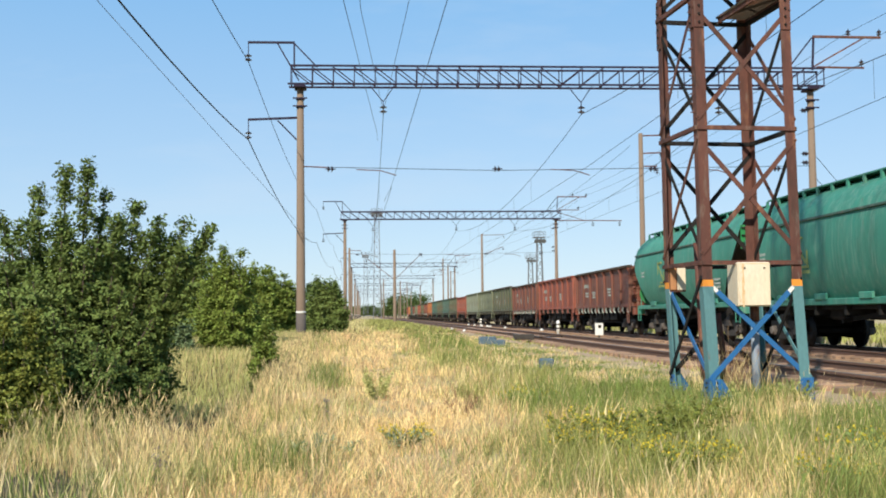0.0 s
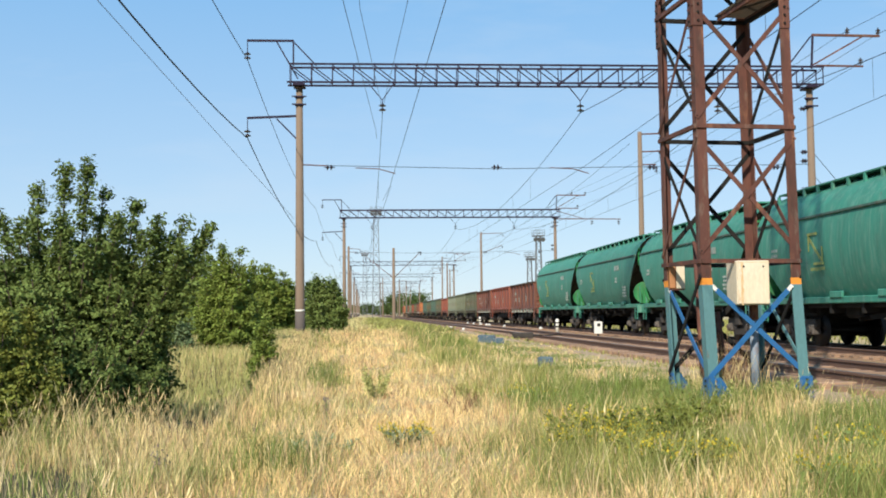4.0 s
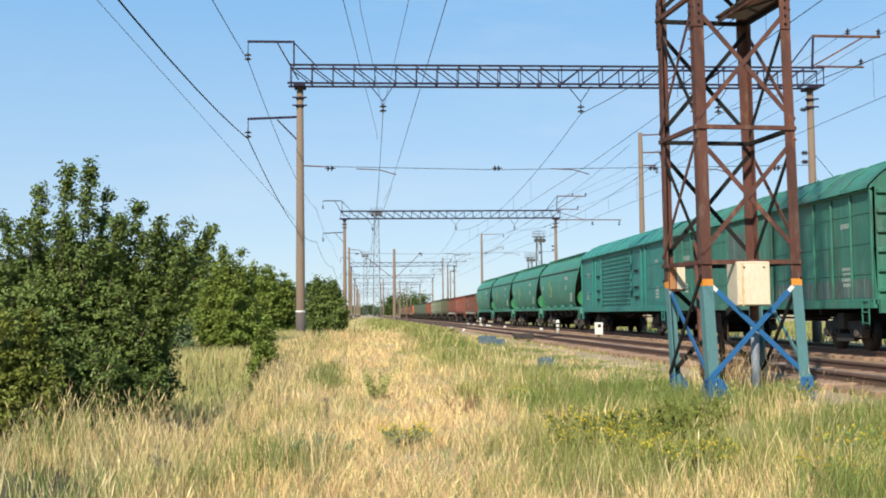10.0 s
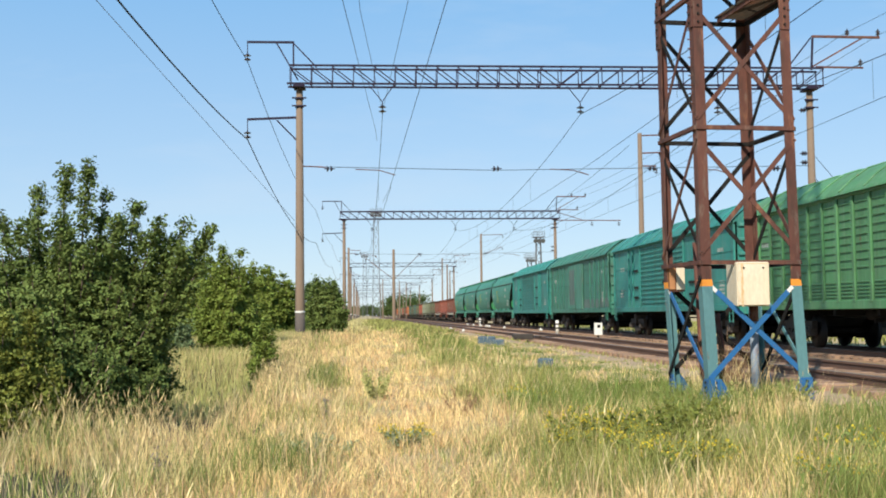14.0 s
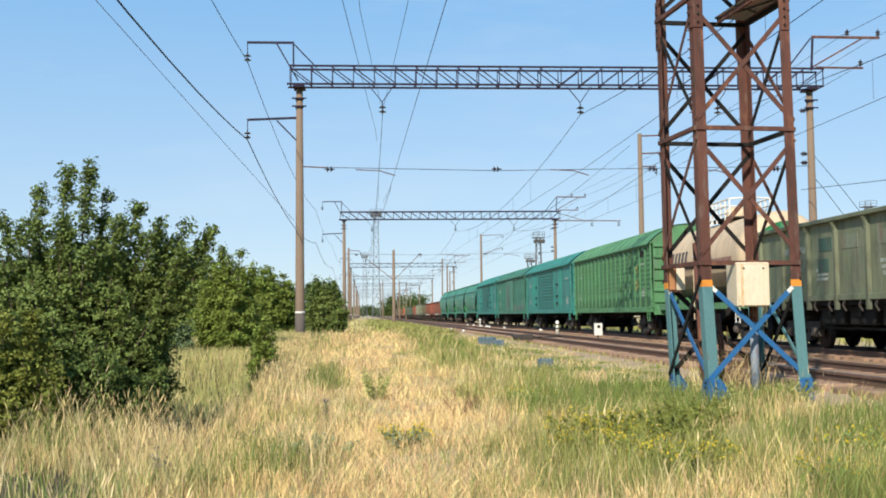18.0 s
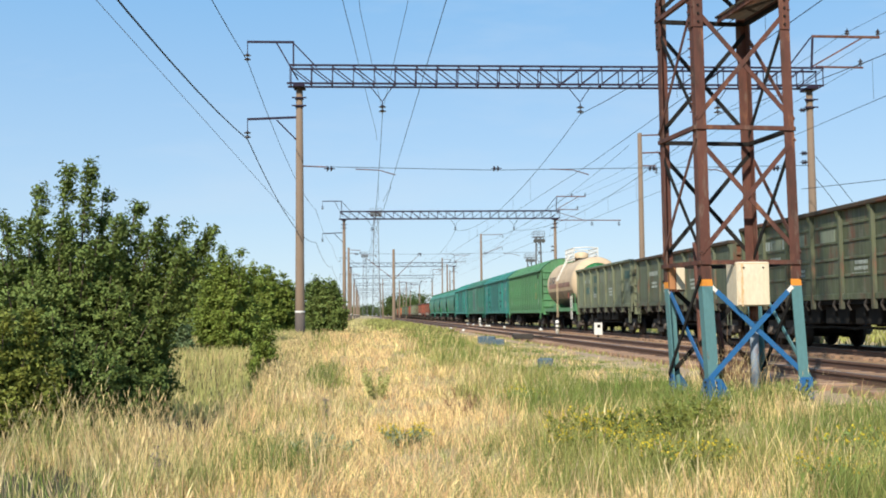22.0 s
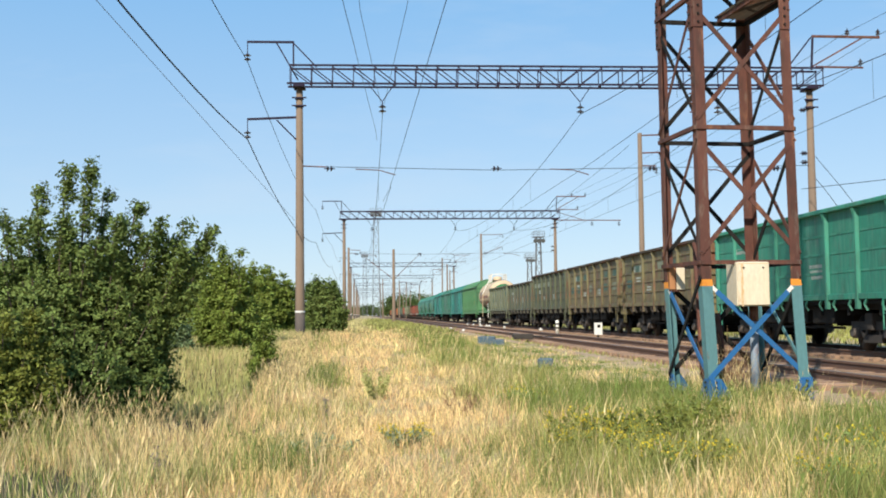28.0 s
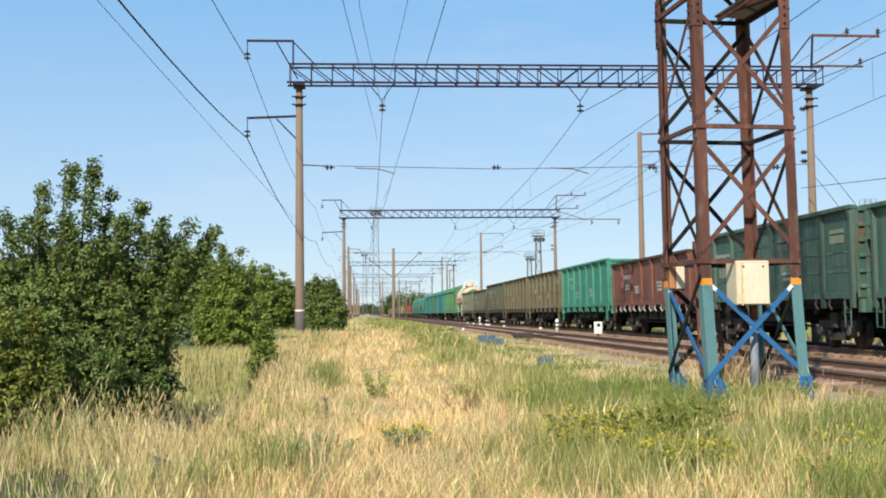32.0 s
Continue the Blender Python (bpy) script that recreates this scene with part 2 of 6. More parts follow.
M = {
    "teal": paint("teal_paint", (0.022, 0.232, 0.192), amount=0.22, rust_amount=0.05, streak=0.22, grime=0.35),
    "teal_b": paint("green_teal_paint", (0.032, 0.195, 0.132), amount=0.3, rust_amount=0.1, streak=0.3, grime=0.45),
    "hopper": paint("hopper_green_paint", (0.038, 0.228, 0.155), amount=0.2, grime=0.25, rust_amount=0.0, streak=0.22, chalk=0.24),
    "leaf_paint": paint("leaf_green_paint", (0.075, 0.23, 0.092), amount=0.2, rust_amount=0.08, streak=0.25, grime=0.3),
    "bright_green": paint("bright_green_paint", (0.01, 0.2, 0.055), amount=0.1, rust_amount=0.0),
    "greygreen": paint("grey_green_paint", (0.165, 0.19, 0.105), amount=0.4, rust_amount=0.1, grime=0.5),
    "greygreen_b": paint("dark_grey_green_paint", (0.085, 0.107, 0.058), amount=0.4, rust_amount=0.3, grime=0.5),
    "moss": paint("moss_green_paint", (0.085, 0.105, 0.047), amount=0.4, rust_amount=0.3, grime=0.55),
    "olive": paint("olive_paint", (0.175, 0.155, 0.06), (0.12, 0.08, 0.04), amount=0.7, rust_amount=0.4, grime=0.55),
    "mint": paint("mint_green_paint", (0.028, 0.24, 0.155), amount=0.15, rust_amount=0.0, streak=0.22),
    "brown": paint("brown_paint", (0.19, 0.043, 0.021), (0.09, 0.03, 0.018), amount=0.7, grime=0.55, rust_amount=0.45),
    "redbrown": paint("red_paint", (0.288, 0.06, 0.028), (0.2, 0.06, 0.04), amount=0.4, rust_amount=0.2),
    "darkgreen": paint("dark_green_paint", (0.035, 0.105, 0.075), amount=0.3, rust_amount=0.15, chalk=0.2),
    "palegreen": paint("pale_green_paint", (0.208, 0.24, 0.16), amount=0.3, rust_amount=0.2),
    "orange": paint("orange_paint", (0.44, 0.136, 0.032), amount=0.3, rust_amount=0.1),
    "beige": paint("beige_paint", (0.62, 0.47, 0.30), (0.5, 0.34, 0.21), amount=0.5, rust_amount=0.03, streak=0.2, grime=0.2),
    "wine": paint("faded_wine_red_paint", (0.30, 0.13, 0.095), (0.42, 0.27, 0.19), amount=0.7, chalk=0.3),
    # oil on the tank shell, and painted shade on the hopper ends
    "oil": mat("oil_and_end_shade", (0.035, 0.028, 0.022), (0.12, 0.08, 0.05), rough=0.5, scale=1.5, amount=0.8),
    "scuff": paint("scuffed_grey_paint", (0.075, 0.155, 0.13), amount=0.4, rust_amount=0.1, chalk=0.5, grime=0.6),
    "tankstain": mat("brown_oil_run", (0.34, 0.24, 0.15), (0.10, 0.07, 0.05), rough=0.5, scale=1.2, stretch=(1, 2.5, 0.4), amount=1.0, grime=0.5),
    # wagon under gear; on some tower bars this tone stands for shade
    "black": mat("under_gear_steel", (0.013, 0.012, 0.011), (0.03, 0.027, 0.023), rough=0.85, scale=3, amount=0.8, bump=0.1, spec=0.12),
    "dirty": mat("dusty_cast_steel", (0.025, 0.022, 0.019), (0.07, 0.058, 0.047), rough=0.9, scale=4, amount=0.8, bump=0.2),
    "wornchord": mat("worn_brown_chord", (0.075, 0.052, 0.036), (0.05, 0.045, 0.03), rough=0.8, scale=2, stretch=(1, 0.3, 1), amount=0.9, rust=RUST, rust_amount=0.3, spec=0.2),
    "axle": mat("sunlit_cast_steel", (0.06, 0.05, 0.042), (0.14, 0.115, 0.095), rough=0.9, scale=4, amount=0.9, bump=0.3, grime=0.4, rnd=0.3),
    "tread": mat("worn_wheel_steel", (0.012, 0.010, 0.009), (0.032, 0.027, 0.024), rough=0.6, metal=0.4, scale=4),
    "white": mat("white_paint", (0.72, 0.70, 0.64), (0.5, 0.46, 0.38), rough=0.6, scale=2, amount=0.35),
    "letter": mat("stencil_white", (0.42, 0.46, 0.40), (0.12, 0.14, 0.12), rough=0.7, scale=5, amount=0.7),
    "letter_y": mat("stencil_yellow", (0.36, 0.33, 0.08), (0.06, 0.18, 0.08), rough=0.7, scale=5, amount=0.9),
    "rust": mat("rusted_steel", (0.145, 0.062, 0.044), (0.072, 0.03, 0.024), rough=0.75, scale=3, stretch=(1, 1, 0.25), amount=0.8, bump=0.25, rust=(0.24, 0.11, 0.06), rust_amount=0.25, grime=0.5, spec=0.2),
    "bluepaint": mat("bright_blue_paint", (0.02, 0.12, 0.30), (0.03, 0.11, 0.21), rough=0.45, scale=4, amount=0.5, rust=RUST, rust_amount=0.05),
    "greyblue": mat("faded_blue_green_paint", (0.10, 0.225, 0.235), (0.07, 0.15, 0.15), rough=0.55, scale=3, stretch=(1, 1, 0.4), amount=0.5, rust=RUST, rust_amount=0.1),
    "blockblue": mat("dull_blue_block_paint", (0.045, 0.10, 0.145), (0.14, 0.15, 0.14), rough=0.8, scale=6, amount=0.8, bump=0.3),
    "pipe_grey": mat("flaking_grey_pipe", (0.34, 0.36, 0.36), (0.1, 0.17, 0.26), rough=0.6, scale=5, stretch=(1, 1, 0.4), amount=0.8, rust=RUST, rust_amount=0.25),
    "orangeband": mat("orange_band_paint", (0.75, 0.27, 0.02), (0.5, 0.2, 0.05), rough=0.6, scale=8, amount=0.6),
    "cabinet": mat("stained_cream_enamel", (0.66, 0.60, 0.47), (0.6, 0.42, 0.2), rough=0.5, scale=2.5, stretch=(1, 1, 0.3), amount=0.6, rust=(0.4, 0.2, 0.07), rust_amount=0.14),
    "boxbrown": mat("faded_orange_brown_paint", (0.42, 0.19, 0.07), (0.3, 0.13, 0.06), rough=0.6, scale=8, amount=0.7),
    "ruststain": mat("rust_run", (0.52, 0.30, 0.11), (0.64, 0.5, 0.32), rough=0.6, scale=14, amount=1.0, bump=0),
    "concrete": mat("weathered_concrete", (0.21, 0.148, 0.1), (0.14, 0.1, 0.07), rough=0.85, scale=1.5, stretch=(1, 1, 0.3), amount=0.6, bump=0.2),
    "darkconcrete": mat("tarred_concrete", (0.09, 0.075, 0.065), (0.14, 0.11, 0.09), rough=0.9, scale=3, amount=0.6),
    "truss": mat("blue_grey_truss_paint", (0.02, 0.019, 0.042), (0.034, 0.02, 0.026), rough=0.65, scale=2, amount=0.7, spec=0.12),
    "galv": mat("galvanised_steel", (0.16, 0.17, 0.18), (0.1, 0.1, 0.1), rough=0.6, metal=0.3, scale=2),
    "porcelain": mat("dark_glazed_insulator", (0.035, 0.025, 0.03), rough=0.25, scale=6),
    "wire": mat("weathered_copper_wire", (0.025, 0.028, 0.033), rough=0.6, scale=3, bump=0, spec=0.12),
    "wire_thin": mat("grey_aluminium_wire", (0.2, 0.23, 0.27), rough=0.6, scale=3, bump=0),
    "rail": mat("rusty_rail_steel", (0.15, 0.08, 0.05), (0.09, 0.048, 0.032), rough=0.7, scale=2, amount=0.7, bump=0.2),
    "railtop": mat("polished_rail_head", (0.25, 0.22, 0.2), (0.16, 0.12, 0.1), rough=0.35, metal=0.8, scale=2),
    "sleeper": mat("tarred_timber_sleeper", (0.25, 0.155, 0.098), (0.34, 0.22, 0.14), rough=0.9, scale=4, stretch=(0.3, 3, 3), amount=0.7, bump=0.4, rnd=0.25),
    "ballast": mat("oily_brown_ballast", (0.37, 0.225, 0.125), (0.22, 0.128, 0.072), rough=0.95, scale=1.2, amount=0.8, bump=1.0, fine=14),
    "stone": mat("ballast_stone", (0.25, 0.175, 0.13), (0.14, 0.10, 0.08), rough=0.95, scale=6, amount=0.7, bump=0.3, island=0.4),
    "herb": leafy("low_herb_leaf", (0.155, 0.172, 0.035), (0.2, 0.215, 0.045), island=0.4, trans=0.25),
    "sage": leafy("blue_green_herb_leaf", (0.22, 0.27, 0.15), (0.3, 0.33, 0.2), island=0.4, trans=0.25),
    "bark": mat("bush_bark", (0.12, 0.085, 0.06), (0.06, 0.045, 0.035), rough=0.9, scale=8, stretch=(1, 1, 0.2), bump=0.5),
    "leaf1": leafy("bush_leaf_dark", (0.178, 0.218, 0.056), (0.102, 0.152, 0.043), trans=0.15),
    "leaf2": leafy("bush_leaf_fresh", (0.23, 0.28, 0.055), (0.14, 0.19, 0.04), trans=0.25),
    "leaf_warm": leafy("sunlit_yellowing_leaf", (0.24, 0.25, 0.05), (0.15, 0.175, 0.038), trans=0.25),
    "leaf_silver": leafy("silvery_leaf", (0.23, 0.29, 0.14), (0.13, 0.19, 0.08), trans=0.2),
    "leaf3": leafy("far_leaf", (0.11, 0.15, 0.045), (0.07, 0.11, 0.035), trans=0.25),
    "straw": leafy("straw_blade", (0.84, 0.63, 0.31), (0.70, 0.49, 0.22), island=0.48, trans=0.15, rough=0.7),
    "straw_red": leafy("reddish_dry_blade", (0.78, 0.52, 0.28), (0.62, 0.39, 0.2), island=0.48, trans=0.15, rough=0.7),
    "straw_dun": leafy("dun_dry_blade", (0.62, 0.52, 0.25), (0.47, 0.4, 0.17), island=0.48, trans=0.2, rough=0.7),
    "straw_pale": leafy("pale_seed_head", (0.78, 0.62, 0.36), (0.62, 0.45, 0.24), island=0.48, trans=0.25, rough=0.7),
    "reed": leafy("dry_reed_blade", (0.74, 0.55, 0.28), (0.54, 0.40, 0.18), island=0.48, trans=0.2, rough=0.7),
    "drystalk": leafy("dry_brown_stalk", (0.34, 0.2, 0.11), (0.2, 0.12, 0.07), island=0.4, trans=0.15, rough=0.7),
    "ditchgreen": leafy("light_green_blade", (0.42, 0.42, 0.14), (0.52, 0.46, 0.2), island=0.35, trans=0.3),
    "green": leafy("green_blade", (0.29, 0.295, 0.08), (0.37, 0.345, 0.125), island=0.48, trans=0.25),
    "green_deep": leafy("deep_green_blade", (0.16, 0.215, 0.05), (0.23, 0.265, 0.075), island=0.48, trans=0.25),
    "weed": leafy("weed_leaf", (0.2, 0.27, 0.08), (0.28, 0.34, 0.1), island=0.4, trans=0.35),
    "yellow": leafy("yellow_petal", (0.72, 0.52, 0.03), (0.6, 0.45, 0.05), island=0.2, trans=0.3),
    "purple": leafy("dried_purple_flower", (0.16, 0.13, 0.15), (0.22, 0.17, 0.15), island=0.3, trans=0.2),
}


# ---- mesh tools ----
def quadbox(bm, x0, x1, y0, y1, z0, z1):
    v = [bm.verts.new(p) for p in ((x0, y0, z0), (x1, y0, z0), (x1, y1, z0), (x0, y1, z0), (x0, y0, z1), (x1, y0, z1), (x1, y1, z1), (x0, y1, z1))]
    for f in ((3, 2, 1, 0), (4, 5, 6, 7), (0, 1, 5, 4), (1, 2, 6, 5), (2, 3, 7, 6), (3, 0, 4, 7)):
        bm.faces.new([v[i] for i in f])
    return bm


def box(x0, x1, y0, y1, z0, z1, bev=0.0):
    bm = quadbox(bmesh.new(), x0, x1, y0, y1, z0, z1)
    if bev:
        bmesh.ops.bevel(bm, geom=bm.edges[:], offset=bev, segments=1, affect='EDGES')
    return bm


def frame_of(d):
    d = d.normalized()
    a = Vector((0, 0, 1)) if abs(d.z) < 0.9 else Vector((0, 1, 0))
    u = d.cross(a).normalized()
    return d, u, d.cross(u).normalized()


def beam(p, q, w, h, bm=None):
    """A bar of section w by h from p to q."""
    bm = bm or bmesh.new()
    p, q = Vector(p), Vector(q)
    d, u, v = frame_of(q - p)
    ring = [[bm.verts.new(c + u * (w / 2 * a) + v * (h / 2 * b)) for a, b in ((-1, -1), (1, -1), (1, 1), (-1, 1))] for c in (p, q)]
    for i in range(4):
        bm.faces.new((ring[0][i], ring[0][(i + 1) % 4], ring[1][(i + 1) % 4], ring[1][i]))
    bm.faces.new(ring[0][::-1]), bm.faces.new(ring[1])
    bmesh.ops.recalc_face_normals(bm, faces=bm.faces[:])
    return bm


def tube(points, radii, seg=8, bm=None, cap=True):
    """A round tube through points, with a radius at each."""
    bm = bm or bmesh.new()
    pts = [Vector(p) for p in points]
    if isinstance(radii, (int, float)):
        radii = [radii] * len(pts)
    rings, u = [], None
    for i, p in enumerate(pts):
        d = (pts[min(i + 1, len(pts) - 1)] - pts[max(i - 1, 0)]).normalized()
        if u is None:
            _, u, v = frame_of(d)
        u = (u - d * u.dot(d)).normalized()
        v = d.cross(u)
        rings.append([bm.verts.new(p + (u * math.cos(2 * math.pi * k / seg) + v * math.sin(2 * math.pi * k / seg)) * radii[i]) for k in range(seg)])
    for a, b in zip(rings, rings[1:]):
        for k in range(seg):
            f = bm.faces.new((a[k], a[(k + 1) % seg], b[(k + 1) % seg], b[k]))
            f.smooth = seg > 6
    if cap:
        bm.faces.new(rings[0][::-1]), bm.faces.new(rings[-1])
    return bm


def join(*bms):
    out = bmesh.new()
    for b in bms:
        me = bpy.data.meshes.new("tmp")
        b.to_mesh(me)
        b.free()
        out.from_mesh(me)
        bpy.data.meshes.remove(me)
    return out


def part(name, bm, material, parent, label=""):
    me = bpy.data.meshes.new(name)
    bm.to_mesh(me)
    bm.free()
    me.materials.append(material)
    ob = new(name, me)
    ob.parent = parent
    return tagged(ob, label)


def again(ob, loc=(0, 0, 0), parent=None):
    """A piece like ob on the same mesh, moved by loc."""
    o = ob.copy()
    scene.collection.objects.link(o)
    o.parent = parent or ob.parent
    o.location = Vector(ob.location) + Vector(loc)
    return o


def thing(name, label, category, group="", at=(0, 0, 0)):
    ob = new(name)
    ob.empty_display_size = 0.3
    ob.location = at
    return tagged(ob, label, category, group)


def raw(name, verts, faces, material, smooth=False):
    """A mesh object from arrays of verts and faces (all of one size)."""
    me = bpy.data.meshes.new(name)
    verts, faces = np.asarray(verts, dtype=np.float32), np.asarray(faces, dtype=np.int32)
    n, k = faces.shape
    me.vertices.add(len(verts))
    me.vertices.foreach_set("co", verts.ravel())
    me.loops.add(n * k)
    me.loops.foreach_set("vertex_index", faces.ravel())
    me.polygons.add(n)
    me.polygons.foreach_set("loop_start", np.arange(n, dtype=np.int32) * k)
    me.polygons.foreach_set("loop_total", np.full(n, k, dtype=np.int32))
    if smooth:
        me.polygons.foreach_set("use_smooth", np.ones(n, dtype=bool))
    me.update(calc_edges=True)
    me.materials.append(material)
    return new(name, me)


# ---- ground ----
RAIL, FAR_RAIL = 0.285, 0.16   # height of the rail heads of the near track and of the train's track
NEAR_X, TRAIN_X = 8.0, 13.82   # centre lines of the two tracks


def sstep(a, b, v):
    t = np.clip((v - a) / (b - a), 0, 1)
    return t * t * (3 - 2 * t)


def ground_z(x, y):
    """Height of the ground: meadow beside the line, ditch on its left, low bed under the tracks."""
    x, y = np.asarray(x, dtype=float), np.asarray(y, dtype=float)
    z = 0.28 * sstep(10, 40, y) * (1 - sstep(2, 5, x)) + 0.15 * sstep(2, 5.2, x) + 0.09 * sstep(5.4, 6.2, x)
    z = z - 0.19 * sstep(5.6, 6.4, x) * (1 - sstep(16.5, 18, x))
    z = z - 0.23 * sstep(9.9, 11.5, x)
    edge = -2.9 + 1.4 * sstep(9.9, 11.7, y) - 0.045 * np.clip(y - 15, 0, 30)
    depth = 0.85 * sstep(0, 0.8, edge - x) * sstep(6, 11.5, y) * (1 - 0.85 * sstep(22, 29, y)) * (1 - 0.85 * sstep(36, 44, y))
    bank = 0.55 * sstep(4.5, 8, edge - x)
    z = z - depth + bank * sstep(6, 13, y) * (1 - 0.9 * sstep(36, 44, y))
    z = z + 0.035 * np.sin(x * 1.9 + 0.7 * np.sin(y * 0.6)) * np.sin(y * 1.3 + 1.0) * (1 - sstep(5, 6, x))
    return z


def build_ground():
    xs = np.concatenate([[-2500, -900, -300, -120, -60, -35], np.arange(-24, -8, 1.0), np.arange(-8, 7, 0.3), np.arange(7, 19, 0.6), [20, 23, 28, 36, 50, 80, 150, 400, 1000, 2500]])
    ys = np.concatenate([[-2500, -600, -200, -80, -40, -20, -10, -5], np.arange(-2, 30, 0.3), np.arange(30, 60, 0.8), np.arange(60, 130, 3.0), [135, 150, 170, 200, 250, 320, 420, 600, 900, 1400, 2500]])
    X, Y = np.meshgrid(xs, ys)
    V = np.stack([X, Y, ground_z(X, Y)], -1).reshape(-1, 3)
    nx, ny = len(xs), len(ys)
    i = (np.arange(ny - 1)[:, None] * nx + np.arange(nx - 1)[None]).ravel()
    F = np.stack([i, i + 1, i + nx + 1, i + nx], -1)
    m = mat("meadow_soil", (0.52, 0.38, 0.20), (0.30, 0.24, 0.105), rough=0.95, scale=0.35, amount=0.9, bump=0.8, fine=9)
    ob = raw("ground", V, F, m, True)
    # ditch humus, darkened as the shade between stalks; oily brown earth beside the rails
    ob.data.materials.append(mat("shaded_ditch_humus", (0.07, 0.053, 0.026), (0.04, 0.034, 0.018), rough=0.95, scale=0.8, amount=0.9, bump=0.8, fine=9))
    ob.data.materials.append(mat("trackside_earth", (0.46, 0.32, 0.195), (0.34, 0.235, 0.135), rough=0.95, scale=0.8, amount=0.9, bump=0.8, fine=9))
    cx, cy = V[F].mean(1)[:, 0], V[F].mean(1)[:, 1]
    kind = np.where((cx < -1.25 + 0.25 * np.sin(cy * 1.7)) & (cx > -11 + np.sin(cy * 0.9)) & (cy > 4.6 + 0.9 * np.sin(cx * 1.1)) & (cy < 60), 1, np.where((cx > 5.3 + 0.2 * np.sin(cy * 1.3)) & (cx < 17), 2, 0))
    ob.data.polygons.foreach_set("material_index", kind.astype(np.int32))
    tagged(ob, "dry summer meadow ground beside the railway", "ground", kind="structure")


build_ground()


def rail_profile(y0, y1, x, top):
    """One rail: foot, web and head, drawn out along y."""
    pts = [(-0.075, 0), (0.075, 0), (0.075, 0.015), (0.012, 0.04), (0.012, 0.125), (0.037, 0.14), (0.037, 0.17), (0.028, 0.18), (-0.028, 0.18), (-0.037, 0.17), (-0.037, 0.14), (-0.012, 0.125), (-0.012, 0.04), (-0.075, 0.015)]
    bm = bmesh.new()
    a = [bm.verts.new((x + p, y0, top - 0.18 + q)) for p, q in pts]
    b = [bm.verts.new((x + p, y1, top - 0.18 + q)) for p, q in pts]
    n = len(pts)
    for k in range(n):
        bm.faces.new((a[k], a[(k + 1) % n], b[(k + 1) % n], b[k]))
    bm.faces.new(a[::-1]), bm.faces.new(b)
    bmesh.ops.recalc_face_normals(bm, faces=bm.faces[:])
    return bm


def sheet(name, x0, x1, y0, y1, z, material, bumpy, step=1.0):
    xs, ys = np.arange(x0, x1 + 1e-6, 0.2), np.concatenate([np.arange(y0, 60, 0.4), np.arange(60, 200, 4.0), [260, 400, 700, y1]])
    X, Y = np.meshgrid(xs, ys)
    rng = np.random.RandomState(5)
    edge = np.minimum(X - x0, x1 - X)
    Z = z - 0.16 * (1 - np.clip(edge / 0.6, 0, 1)) + (rng.rand(*X.shape) - 0.5) * bumpy
    V = np.stack([X, Y, Z], -1).reshape(-1, 3)
    nx, ny = len(xs), len(ys)
    i = (np.arange(ny - 1)[:, None] * nx + np.arange(nx - 1)[None]).ravel()
    return raw(name, V, np.stack([i, i + 1, i + nx + 1, i + nx], -1), material)


def build_track(x, top, left, right):
    bed = sheet("ballast_bed", x - left, x + right, -30, 1500, top - 0.205, M["ballast"], 0.05)
    tagged(bed, "oil-stained brown ballast bed of a railway track", "track bed", kind="structure")
    for s in (-0.797, 0.797):
        r = part("rail", rail_profile(-40, 1500, x + s, top), M["rail"], bed, "rusty steel rail with a worn head")
        part("rail_head", box(x + s - 0.026, x + s + 0.026, -40, 1500, top - 0.002, top + 0.003), M["railtop"], r, "polished running surface")
    first = part("sleeper", box(x - 1.36, x + 1.36, -0.12, 0.12, top - 0.36, top - 0.14, 0.012), M["sleeper"], bed)
    first.location.y = 8
    for k in range(1, 150):
        again(first, (0, 0.56 * k, random.uniform(-0.012, 0.008)))
    return bed


build_track(NEAR_X, RAIL, 1.6, 2.2)
build_track(TRAIN_X, FAR_RAIL, 2.1, 2.2)


# ---- gantries and poles of the overhead line ----
def insulator(name, at, parent=None, n=3, r=0.13, axis=(0, 0, 1), gap=0.12):
    """A string of dark glazed discs, each a disc with a bell under it."""
    a = Vector(axis).normalized()
    p = Vector(at)
    bms = []
    for k in range(n):
        c = p + a * (gap * k)
        bms.append(tube([c - a * 0.035, c - a * 0.015, c + a * 0.02, c + a * 0.05], [r * 0.8, r, r * 0.55, 0.035], 10))
    bms.append(tube([p - a * 0.12, p + a * (gap * n)], 0.02, 5))
    ob = part(name, join(*bms), M["porcelain"], parent)
    return ob


def concrete_pole(x, y, top, parent, r0=0.18, r1=0.125, name="pole", band=True, base=0.0):
    p = part(name, tube([(x, y, base - 0.6), (x, y, base + 0.2), (x, y, top)], [r0, r0, r1], 14), M["concrete"], parent, "tapered weathered concrete pole")
    if band:
        part("foot_coating", tube([(x, y, base - 0.3), (x, y, base + 1.08)], [r0 + 0.006, r0 + 0.002], 14), M["darkconcrete"], p, "dark tarred foot")
        part("white_band", tube([(x, y, base + 1.08), (x, y, base + 1.16)], r0 + 0.006, 14), M["white"], p, "white painted ring")
    return p


